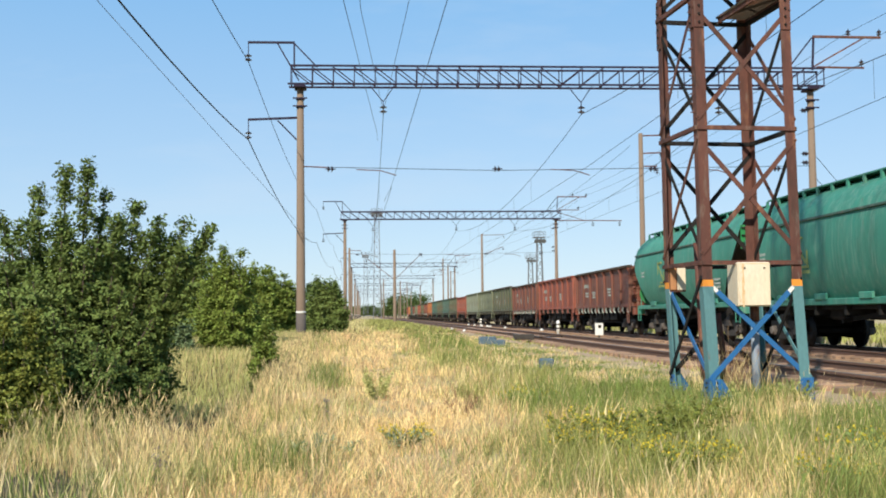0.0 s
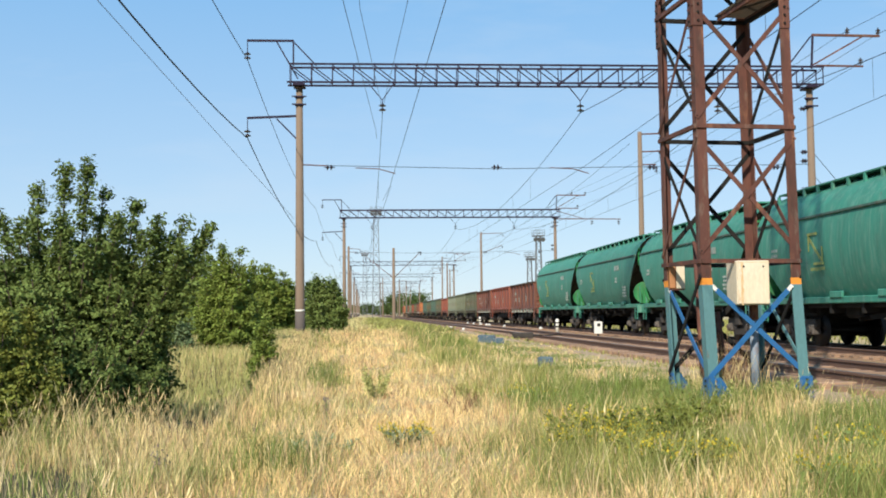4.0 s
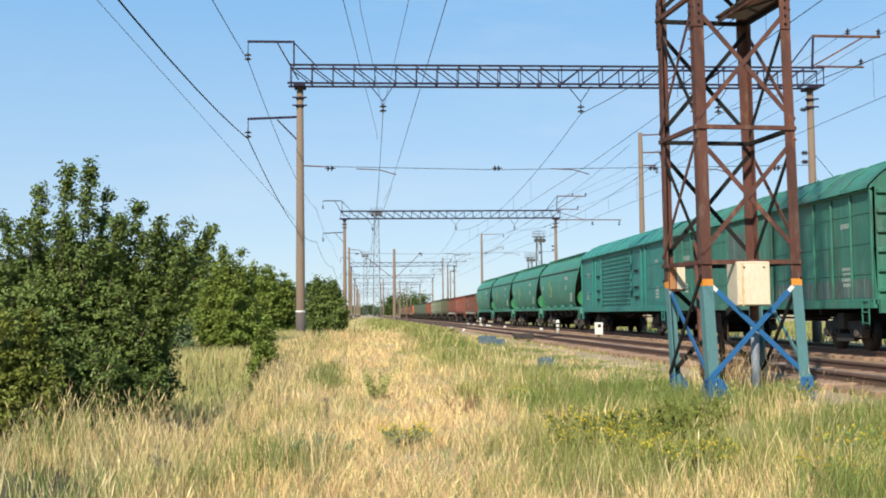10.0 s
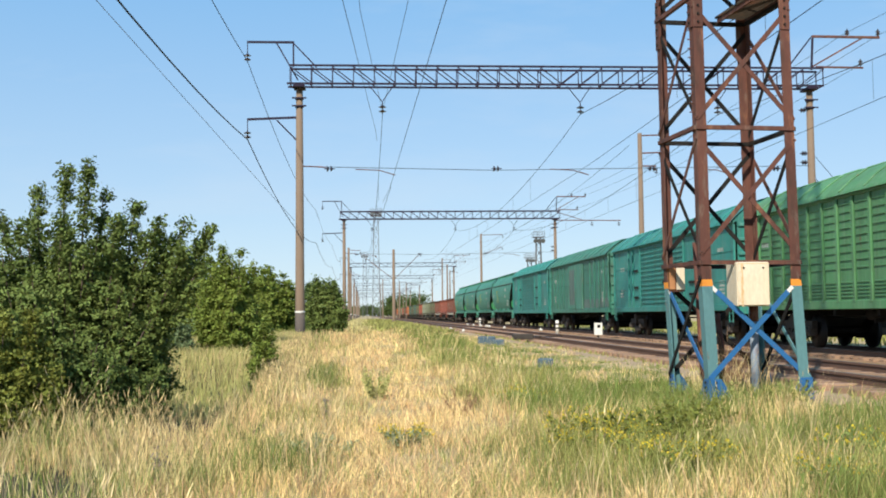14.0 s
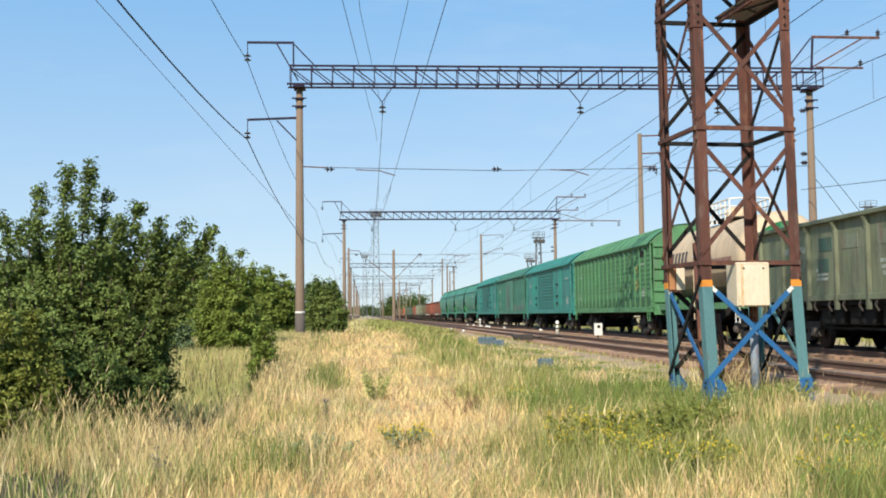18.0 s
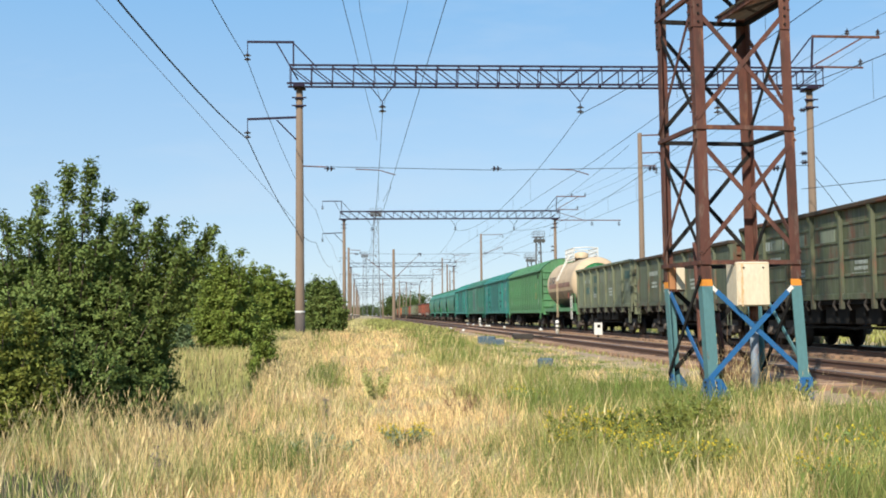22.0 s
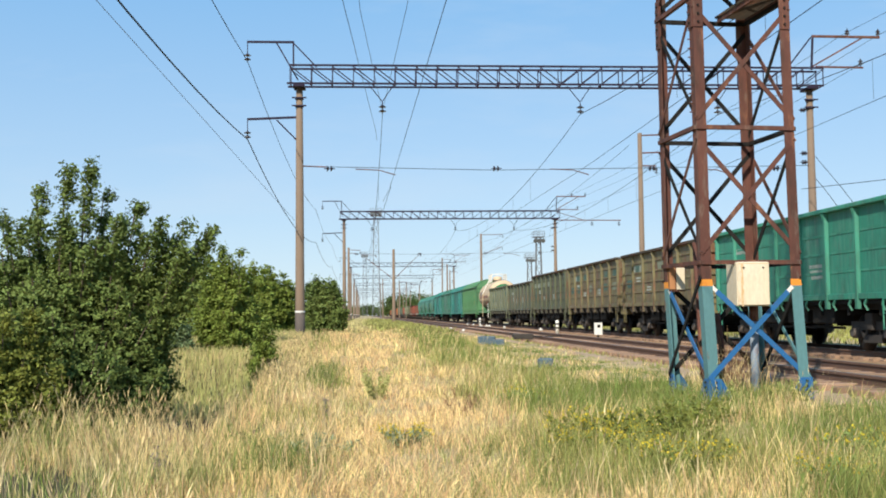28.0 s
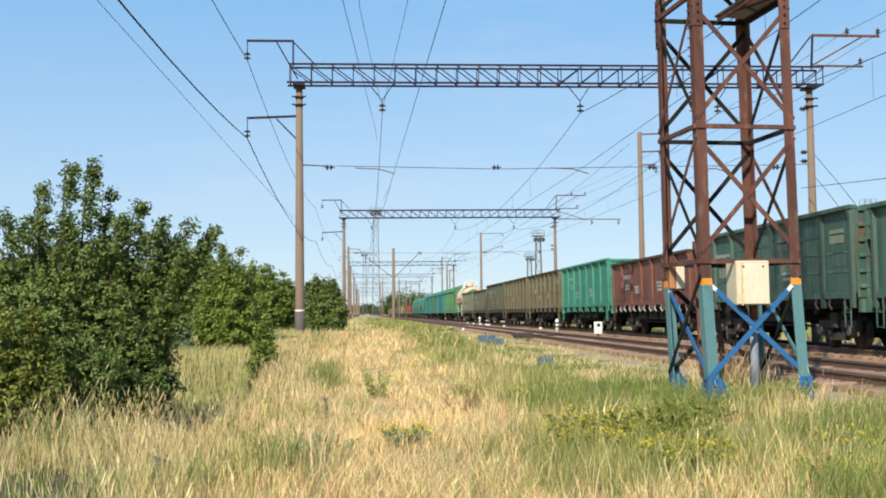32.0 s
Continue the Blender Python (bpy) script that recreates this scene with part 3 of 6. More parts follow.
def gantry(y, x0=-2.40, x1=17.39, detail=True, top=10.62, depth=0.69, arms=True):
    """A portal of two concrete poles and a lattice beam across the tracks."""
    g = thing("gantry", "railway portal of two concrete poles with a lattice steel beam", "gantry", "gantries over the line", (0, y, 0))
    bot = top - depth
    base = float(ground_z(x0, y))
    for px in (x0, x1):
        p = concrete_pole(px, 0, bot - 0.12, g, base=base if px == x0 else 0.1)
        for zc in (bot - 0.55, bot - 0.85):
            part("clamp", join(tube([(px, 0, zc), (px, 0, zc + 0.07)], 0.165, 12), beam((px - 0.27, -0.17, zc + 0.035), (px + 0.27, -0.17, zc + 0.035), 0.05, 0.05)), M["truss"], p)
        part("cap", box(px - 0.22, px + 0.22, -0.4, 0.4, bot - 0.13, bot - 0.05, 0.01), M["truss"], p)
    if arms:
        for dz in (0.9, 2.6, 2.95):
            insulator("insulator", (x1 - 0.32, 0, bot - dz), p, 2, 0.1, axis=(1, 0, 0), gap=0.1)
    xa, xb = x0 - 0.35, x1 + 0.45
    for yy in (-0.33, 0.33):
        for zz in (bot, top):
            part("chord", beam((xa - (0.1 if zz == bot else 0), yy, zz), (xb, yy, zz), 0.058, 0.07), M["truss"], g)
    nb = max(6, round((xb - xa) / 0.8)) if detail else 14
    st = (xb - xa) / nb
    up = dg = None
    for k in range(nb + 1):
        xx = xa + 0.02 + k * st * 0.998
        for yy in (-0.33, 0.33):
            if up is None:
                up = part("upright", beam((0, 0, bot + 0.04), (0, 0, top - 0.04), 0.031, 0.036), M["truss"], g)
                up.location = (xx, yy, 0)
            else:
                o = again(up)
                o.location = (xx, yy, 0)
            if k < nb:
                if dg is None:
                    dg = [part("diagonal", beam((0, 0, top - 0.04), (st, 0, bot + 0.04), 0.031, 0.036), M["truss"], g), part("diagonal", beam((0, 0, bot + 0.04), (st, 0, top - 0.04), 0.031, 0.036), M["truss"], g)]
                    dg[0].location = (xx, yy, 0)
                    dg[1].location = (xx + st * (nb - 1), yy, 0)
                elif not (k == nb - 1 and yy < 0):
                    o = again(dg[0] if k < nb / 2 else dg[1])
                    o.location = (xx, yy, 0)
        if detail:
            part("crosspiece", beam((xx, -0.3, bot), (xx, 0.3, bot), 0.04, 0.04), M["truss"], g)
    if arms:
        # feeder arms on the outer side of the first pole
        for zz, drop in ((11.57, True), (8.62, False)):
            arm = part("arm", beam((x0 - 0.2 if drop else x0 - 0.1, 0, zz - (0 if drop else -0.08)), (x0 - 1.96, 0, zz), 0.07, 0.08), M["truss"], g, "rusty bracket arm")
            part("arm_brace", beam((x0 - 0.85, 0, zz - 0.03), (x0 - 0.05, 0, zz - (1.45 if drop else 0.85)), 0.05, 0.05), M["truss"], arm)
            part("hanger", beam((x0 - 1.94, 0, zz), (x0 - 1.94, 0, zz - 0.4), 0.03, 0.03), M["truss"], arm)
            insulator("insulator", (x0 - 1.94, 0, zz - 0.66), arm, 2, 0.14, gap=0.16)
            if drop:
                part("post", beam((x0 - 0.22, 0, zz), (x0 - 0.22, 0, top), 0.06, 0.06), M["truss"], arm)
                part("stay", beam((x0 - 0.2, 0, zz - 0.05), (x0 + 0.65, 0, top), 0.045, 0.045), M["truss"], arm)
        # bracket on the far end
        arm = part("arm", beam((x1 + 0.16, 0, 11.95), (x1 + 2.9, 0, 11.93), 0.08, 0.09), M["rust"], g, "rusty bracket arm")
        part("post", beam((x1 + 0.2, 0, 11.95), (x1 + 0.12, 0, top), 0.07, 0.07), M["truss"], arm)
        part("stay", beam((x1 + 0.12, 0, 11.9), (x1 - 0.9, 0, top), 0.05, 0.05), M["truss"], arm)
        part("arm_brace", beam((x1 + 2.2, 0, 11.9), (x1 + 0.1, 0, top + 0.1), 0.06, 0.06), M["rust"], arm)
        part("lower_arm", beam((x1 + 0.3, 0, top + 0.12), (x1 + 2.2, 0, top + 0.1), 0.06, 0.07), M["rust"], arm)
        for px, pz in ((x1 + 1.6, 11.97), (x1 + 2.85, 11.97), (x1 + 2.1, top + 0.15)):
            insulator("insulator", (px, 0, pz + 0.1), arm, 2, 0.1, gap=0.1)
        # catenary suspension over each track
        for tx in (0.73, 8.33, 13.72):
            v = part("suspension", beam((tx - 0.5, 0, bot), (tx, 0, bot - 0.62), 0.03, 0.03), M["truss"], g)
            part("suspension_leg", beam((tx + 0.42, 0, bot), (tx, 0, bot - 0.62), 0.03, 0.03), M["truss"], v)
            insulator("insulator", (tx, 0, bot - 0.98), v, 2, 0.15, gap=0.17)
    return g


gantry(41.5)
gantry(100.0, -1.80, 17.52)
far = gantry(199.0, -2.4, 16.2, False, top=10.6)
for yy in (263.0, 324.0, 390.0, 460.0, 540.0):
    copy_thing(far, pose(0, yy, 0))


def wire(name, points, r, material, label, group="overhead wires"):
    ob = part(name, tube(points, r, 5, cap=False), material, None)
    return tagged(ob, label, "wire", group)


def sagging(x, ya, za, yb, zb, sag, n=14, xb=None):
    xb = x if xb is None else xb
    return [(x + (xb - x) * k / n, ya + (yb - ya) * k / n, za + (zb - za) * k / n - sag * 4 * (k / n) * (1 - k / n)) for k in range(n + 1)]


ANCHORS = (-17.0, 41.5, 100.0, 150.0, 199.0, 263.0, 324.0, 390.0)


def long_wire(x, z, sag, upto=8, dx=0.0, start=0):
    pts = []
    for k in range(start, len(ANCHORS[:upto]) - 1):
        a, b = ANCHORS[k], ANCHORS[k + 1]
        s = sag * ((b - a) / 58.0) ** 2
        seg = sagging(x + (dx if k % 2 else -dx), a, z, b, z, s, xb=x + (-dx if k % 2 else dx))
        pts += seg if not pts else seg[1:]
    return pts


wire("feeder_wire", long_wire(-4.34, 10.83, 0.85), 0.014, M["wire"], "dark feeder wire sagging between bracket arms")
wire("feeder_wire", long_wire(-4.34, 7.86, 1.05), 0.02, M["wire"], "thick dark feeder cable sagging between bracket arms")
wire("thin_wire", [(-6.9, -5, 9.3), (-4.75, 20, 6.9), (-2.6, 41.5, 4.8)], 0.007, M["wire_thin"], "thin grey telephone wire high over the ditch")
for tx in (0.73, 8.33, 13.72):
    first = 1 if tx < 1 else 0
    wire("messenger_wire", long_wire(tx, 8.85, 1.25, start=first), 0.012, M["wire"], "dark messenger cable of the overhead line")
    wire("contact_wire", [(tx + (0.3 if k % 2 else -0.3), yy, 6.9 if k > 1 or tx > 1 else 6.05) for k, yy in enumerate(ANCHORS) if k >= first], 0.009, M["wire"], "contact wire of the overhead line")
    for k in range(2, 8):
        for a, b in zip(ANCHORS[first:3], ANCHORS[first + 1:4]):
            f = k / 9
            yy = a + (b - a) * f
            zz = 8.85 - 1.25 * 4 * f * (1 - f)
            wire("dropper", [(tx, yy, zz), (tx, yy, 6.9)], 0.005, M["wire"], "thin dropper wire between messenger and contact wire")
# four wires fan out from the suspension over the overgrown track towards the viewer
for pts in ([(0.73, 41.5, 8.95), (-0.06, 26, 8.5), (-0.9, -10, 8.4)], [(0.73, 41.5, 8.95), (1.05, 26, 8.55), (1.6, -10, 8.4)],
            [(0.55, 45.0, 8.4), (0.47, 41.5, 8.19), (-0.36, 20, 6.98), (-1.2, -10, 6.6)], [(0.8, 46, 5.95), (0.99, 41.5, 6.03), (1.3, 16.9, 6.1), (1.5, -10, 6.1)]):
    wire("contact_wire", pts, 0.007, M["wire"], "wire of the overhead line above the overgrown track")
# registration span across the tracks under the first gantry
for gy, x0, x1 in ((41.5, -2.4, 17.39), (100.0, -1.8, 17.5)):
    sp = thing("cross_span", "thin cross-span wire with insulators between the poles", "cross span", "cross spans", (0, gy - 0.05, 0))
    part("span_wire", tube([(x0, 0, 6.83), (5.0, 0, 6.68), (x1, 0, 6.85)], 0.012, 5), M["wire"], sp)
    part("tie_rod", tube([(x0, 0, 6.85), (x0 + 1.0, 0, 6.8)], 0.025, 6), M["rust"], sp, "rusty tie rod")
    for tx in (x0 + 1.05, 4.97, 11.0, x1 - 1.5):
        insulator("insulator", (tx, 0, 6.74), sp, 2, 0.12, axis=(1, 0, 0), gap=0.14)
    for tx in (0.0, 7.4, 13.0):
        part("steady_arm", tube([(tx - 0.3, 0, 6.72), (tx + 0.6, 0, 6.68), (tx + 1.2, 0, 6.5)], 0.02, 6), M["rust"], sp, "rusty steady arm")
# wires on the far side of the line
for x, z, sag in ((18.75, 12.0, 0.5), (20.2, 12.0, 0.5), (19.4, 10.8, 0.5)):
    wire("far_wire", long_wire(x, z, sag, 6), 0.009, M["wire"], "dark wire on the far side of the line")
wire("far_wire", [(17.4, 41.5, 6.5), (17.8, 41.4, 5.98), (18.34, 41.4, 5.25), (22.2, 41.2, 0.0)], 0.012, M["wire"], "dark guy wire of a portal pole")
wire("far_wire", [(17.4, 41.5, 7.4), (18.52, 41.4, 5.98), (19.08, 41.4, 5.25), (23.1, 41.2, 0.0)], 0.012, M["wire"], "dark guy wire of a portal pole")
wire("far_wire", [(16.96, 41.5, 5.93), (17.4, 35.45, 5.56), (19.0, 14.0, 4.6), (20.5, -6.0, 4.2)], 0.012, M["wire"], "dark wire hanging from a portal pole")
wire("far_wire", sagging(16.5, 67, 11.6, 160, 11.6, 1.2), 0.012, M["wire"], "dark wire on the far side of the line")


def single_pole(x, y, top, arms, label, r0=0.2):
    p = thing("overhead_line_pole", label, "pole", "line poles", (x, y, 0))
    concrete_pole(0, 0, top, p, r0, r0 * 0.68, base=float(ground_z(x, y)), band=False)
    for (dx, z0, dx1, z1) in arms:
        a = part("arm", beam((0.0, 0, z0), (dx1, 0, z1), 0.07, 0.08), M["rust"], p, "rusty bracket arm")
        insulator("insulator", (dx1, 0, z1 - 0.4), a, 2, 0.13, gap=0.15)
    return p


single_pole(17.15, 67, 12.35, [(0, 12.2, 1.3, 12.25), (0, 11.1, 1.3, 11.15), (0, 10.3, 1.0, 10.3)], "tall weathered concrete pole with short bracket arms")
la = thing("long_arm", "long rusty registration arm with insulators on a portal pole", "bracket arm", at=(17.52, 99.8, 0))
part("arm", beam((0.1, 0, 9.75), (6.1, 0, 9.7), 0.08, 0.08), M["rust"], la)
part("tie", beam((0.1, 0, 10.5), (2.6, 0, 9.75), 0.05, 0.05), M["rust"], la)
insulator("insulator", (3.4, 0, 9.3), la, 2, 0.16, gap=0.18)
insulator("insulator", (5.9, 0, 9.3), la, 2, 0.16, gap=0.18)
single_pole(16.96, 159, 12.85, [(0, 12.7, 3.2, 12.75), (0, 9.8, 3.1, 11.0)], "tall weathered concrete pole with bracket arms")
single_pole(3.9, 146, 9.9, [(0, 5.9, -3.7, 8.8), (0, 5.9, 3.6, 9.4)], "concrete pole with two raised bracket arms in a Y shape", 0.24)
single_pole(-2.1, 150, 10.4, [(0, 10.1, 1.6, 10.0)], "weathered concrete line pole with one arm", 0.2)
for x, y, top in ((16.2, 215, 11.0), (17.0, 240, 13.5), (5.0, 300, 11), (12.5, 330, 11), (9.5, 300, 10.5), (5.5, 380, 12), (13.5, 420, 11), (-3.0, 240, 10.4), (-3.2, 330, 10.4), (-2.8, 420, 10.4), (21.0, 270, 12)):
    single_pole(x, y, top, [(0, top - 0.4, 1.8, top - 0.3)], "distant concrete line pole with an arm", 0.19)


def lattice_mast(x, y, h, w, head=True):
    """A slim floodlight mast: four legs, rings and crossed bracing, with a platform on top."""
    m = thing("floodlight_mast", "slim grey lattice floodlight mast with a railed platform", "mast", "floodlight masts", (x, y, 0.1))
    for sx in (-1, 1):
        for sy in (-1, 1):
            part("leg", beam((sx * w, sy * w, 0), (sx * w * 0.55, sy * w * 0.55, h), 0.14, 0.14), M["galv"], m)
    n = int(h / (w * 2.4))
    for k in range(n):
        z0, z1 = h * k / n, h * (k + 1) / n
        a, b = w * (1 - 0.45 * k / n), w * (1 - 0.45 * (k + 1) / n)
        part("bracing", join(beam((-a, -a, z0), (b, -b, z1), 0.08, 0.08), beam((a, -a, z0), (-b, -b, z1), 0.08, 0.08), beam((-a, a, z0), (-b, -b, z1), 0.08, 0.08), beam((a, -a, z0), (b, b, z1), 0.08, 0.08), beam((-b, -b, z1), (b, -b, z1), 0.08, 0.08)), M["galv"], m)
    if head:
        part("platform", box(-w * 1.5, w * 1.5, -w * 1.5, w * 1.5, h, h + 0.15), M["galv"], m)
        rail = bmesh.new()
        for sx in (-1, 0, 1):
            for sy in (-1, 1):
                beam((sx * w * 1.45, sy * w * 1.45, h), (sx * w * 1.45, sy * w * 1.45, h + 1.1), 0.07, 0.07, rail)
        for sy in (-1, 1):
            for zz in (0.6, 1.1):
                beam((-w * 1.45, sy * w * 1.45, h + zz), (w * 1.45, sy * w * 1.45, h + zz), 0.06, 0.06, rail)
        part("railing", rail, M["galv"], m)
        for k in (-1, 0, 1):
            part("floodlight", tube([(k * w, -w * 1.3, h - 0.5), (k * w, -w * 1.75, h - 0.7)], [0.3, 0.42], 10), M["galv"], m, "round floodlight housing")
    return m


lattice_mast(2.9, 267, 25.8, 0.95)
lattice_mast(31.9, 200, 15.0, 0.7)
lattice_mast(40.8, 270, 14.8, 0.8)
lattice_mast(0.2, 420, 24, 0.95)
lattice_mast(89.8, 190, 19.5, 0.75)


# ---- the rusty lattice tower beside the near track ----
def build_tower():
    t = thing("lattice_tower", "rusty lattice steel tower with a blue-painted lower part", "tower", at=(4.545, 13.40, 0.0))
    t.rotation_euler = (0, 0, radians(5.0))
    H, h0 = 21.0, 0.13

    def half(z):
        return 0.632 - 0.004 * z

    def corner(sx, sy, z):
        return Vector((sx * half(z) - 0.012 * z + 0.04 * max(0.0, 1.7 - z), sy * half(z), z))

    def angle_leg(sx, sy, z0, z1, w, th, bm=None):
        """An angle profile with its corner outwards."""
        bm = bm or bmesh.new()
        shape = ((0, 0), (w, 0), (w, th), (th, th), (th, w), (0, w))
        rings = []
        for z in (z0, z1):
            c = corner(sx, sy, z)
            rings.append([bm.verts.new((c.x - sx * a, c.y - sy * b, z)) for a, b in shape])
        for k in range(6):
            bm.faces.new((rings[0][k], rings[0][(k + 1) % 6], rings[1][(k + 1) % 6], rings[1][k]))
        bm.faces.new(rings[0]), bm.faces.new(rings[1])
        bmesh.ops.recalc_face_normals(bm, faces=bm.faces[:])
        return bm

    ZB, ZT = 1.52, 1.60      # paint line
    for sx in (-1, 1):
        for sy in (-1, 1):
            leg = part("leg", angle_leg(sx, sy, ZT, H, 0.125, 0.014), M["rust"], t, "rusty angle-steel leg")
            part("painted_leg", angle_leg(sx, sy, h0, ZB, 0.13, 0.016), M["greyblue"], leg, "faded blue-green leg foot")
            part("orange_band", angle_leg(sx, sy, ZB, ZT, 0.132, 0.016), M["orangeband"], leg, "orange painted band")
            c = corner(sx, sy, h0)
            # gusset plates and base plate
            for k, (ax, ay) in enumerate(((1, 0), (0, 1))):
                bm = bmesh.new()
                w0, w1, hh, th = 0.27, 0.13, 0.34, 0.012
                o = Vector((c.x + (sx * 0.012 if not ax else 0), c.y + (sy * 0.012 if ax else 0), h0 - 0.04))
                dirv = Vector((-sx * ax, -sy * ay, 0))
                nrm = Vector((sx * (1 - ax), sy * (1 - ay), 0))
                pts = [o - dirv * 0.03, o + dirv * w0, o + dirv * (w0 - 0.02) + Vector((0, 0, 0.16)), o + dirv * w1 + Vector((0, 0, hh)), o + Vector((0, 0, hh))]
                a = [bm.verts.new(p) for p in pts]
                b = [bm.verts.new(p + nrm * th) for p in pts]
                bm.faces.new(a), bm.faces.new(b[::-1])
                for i in range(5):
                    bm.faces.new((a[i], a[(i + 1) % 5], b[(i + 1) % 5], b[i]))
                bmesh.ops.recalc_face_normals(bm, faces=bm.faces[:])
                g = part("gusset", bm, M["bluepaint"], leg, "bright blue gusset plate")
                for q in range(5):
                    pp = o + dirv * 0.062 + Vector((0, 0, 0.06 + 0.06 * q)) + nrm * th
                    leg_bolt = tube([pp, pp + nrm * 0.016], 0.014, 6)
                    part("bolt", leg_bolt, M["black"], leg)
            part("base_plate", box(c.x - 0.16, c.x + 0.16, c.y - 0.16, c.y + 0.16, h0 - 0.06, h0 - 0.035, 0.004), M["bluepaint"], leg, "bright blue base plate")
            part("footing", box(c.x - 0.24, c.x + 0.24, c.y - 0.24, c.y + 0.24, -0.4, h0 - 0.06, 0.02), M["concrete"], leg, "concrete footing")
            # splice plates with bolt rows high on the legs
            for (ax, ay) in ((1, 0), (0, 1)):
                cc = corner(sx, sy, 4.9)
                if ax:
                    pl = box(min(cc.x, cc.x - sx * 0.125), max(cc.x, cc.x - sx * 0.125), min(cc.y, cc.y + sy * 0.014), max(cc.y, cc.y + sy * 0.014), 4.62, 5.25)
                else:
                    pl = box(min(cc.x, cc.x + sx * 0.014), max(cc.x, cc.x + sx * 0.014), min(cc.y, cc.y - sy * 0.125), max(cc.y, cc.y - sy * 0.125), 4.62, 5.25)
                part("splice_plate", pl, M["rust"], leg)
                for q in range(6):
                    zz = 4.68 + 0.1 * q
                    pp = Vector((cc.x - sx * 0.062 * ax, cc.y - sy * 0.062 * ay, zz))
                    nn = Vector((sx * (1 - ax), sy * (1 - ay), 0))
                    pp += nn * 0.014
                    part("bolt", tube([pp, pp + nn * 0.018], 0.015, 6), M["black"], leg)
    rings = [1.80, 3.41, 5.0] + [6.3 + 1.5 * k for k in range(10)]
    faces = (((-1, -1), (1, -1)), ((1, -1), (1, 1)), ((1, 1), (-1, 1)), ((-1, 1), (-1, -1)))
    for i, z in enumerate(rings):
        for a, b in faces:
            p, q = corner(*a, z), corner(*b, z)
            if not (i == 2 and a == (-1, -1)):
                # rear and right bars black: their shade is put into the colour
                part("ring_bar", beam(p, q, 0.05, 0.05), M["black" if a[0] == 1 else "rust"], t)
        lo = rings[i - 1] + 0.1 if i else 1.6
        if i == 0:
            continue
        for a, b in faces:
            out = Vector(((a[0] + b[0]) / 2, (a[1] + b[1]) / 2, 0)) * 0.006
            # black diagonals imitate bars seen from their shaded side
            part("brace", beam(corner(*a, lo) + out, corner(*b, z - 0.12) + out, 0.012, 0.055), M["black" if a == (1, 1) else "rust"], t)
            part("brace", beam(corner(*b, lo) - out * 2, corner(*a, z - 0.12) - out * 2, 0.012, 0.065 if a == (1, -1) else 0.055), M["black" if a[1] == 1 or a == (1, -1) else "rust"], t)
    for a, b in faces:
        for p, q, off in ((a, b, 0.012), (b, a, -0.012)):
            out = Vector(((a[0] + b[0]) / 2, (a[1] + b[1]) / 2, 0)) * off
            s, e = corner(*p, 0.42) + out, corner(*q, 1.63) + out
            e = e - (e - s).normalized() * 0.25
            # these lower braces get shade as a black colour, not blue paint
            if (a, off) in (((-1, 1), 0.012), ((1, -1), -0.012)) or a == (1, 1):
                part("brace", beam(s, corner(*q, 1.63) + out, 0.014, 0.06), M["black"], t, "dark diagonal brace with its shade in the colour")
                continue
            if a == (1, -1):
                part("painted_brace", beam(s, corner(*q, 1.63) + out, 0.014, 0.045), M["greyblue"], t, "faded blue diagonal brace")
                continue
            br = part("painted_brace", beam(s, e, 0.014, 0.06), M["bluepaint"], t, "bright blue diagonal brace")
            d = (e - s).normalized()
            part("white_tip", beam(e - d * 0.002, e + d * 0.08, 0.015, 0.045), M["white"], br, "white brace end")
    # slatted service grating along one side, on two bearers
    grate = part("grating", join(beam((0.16, -0.5, 5.03), (0.16, 0.56, 5.03), 0.03, 0.06), beam((0.55, -0.5, 5.03), (0.55, 0.56, 5.03), 0.03, 0.06)), M["rust"], t, "rusty slatted service grating")
    for k in range(22):
        part("slat", box(0.12, 0.58, -0.5 + 0.05 * k, -0.478 + 0.05 * k, 5.06, 5.085), M["wornchord"], grate)
    for k in range(16):
        z = 3.6 + 0.11 * k
        c = corner(-1, -1, z)
        part("step_bolt", tube([(c.x, c.y + 0.06, z), (c.x - 0.05, c.y + 0.06, z)], 0.008, 5), M["rust"], t)
    return t


build_tower()


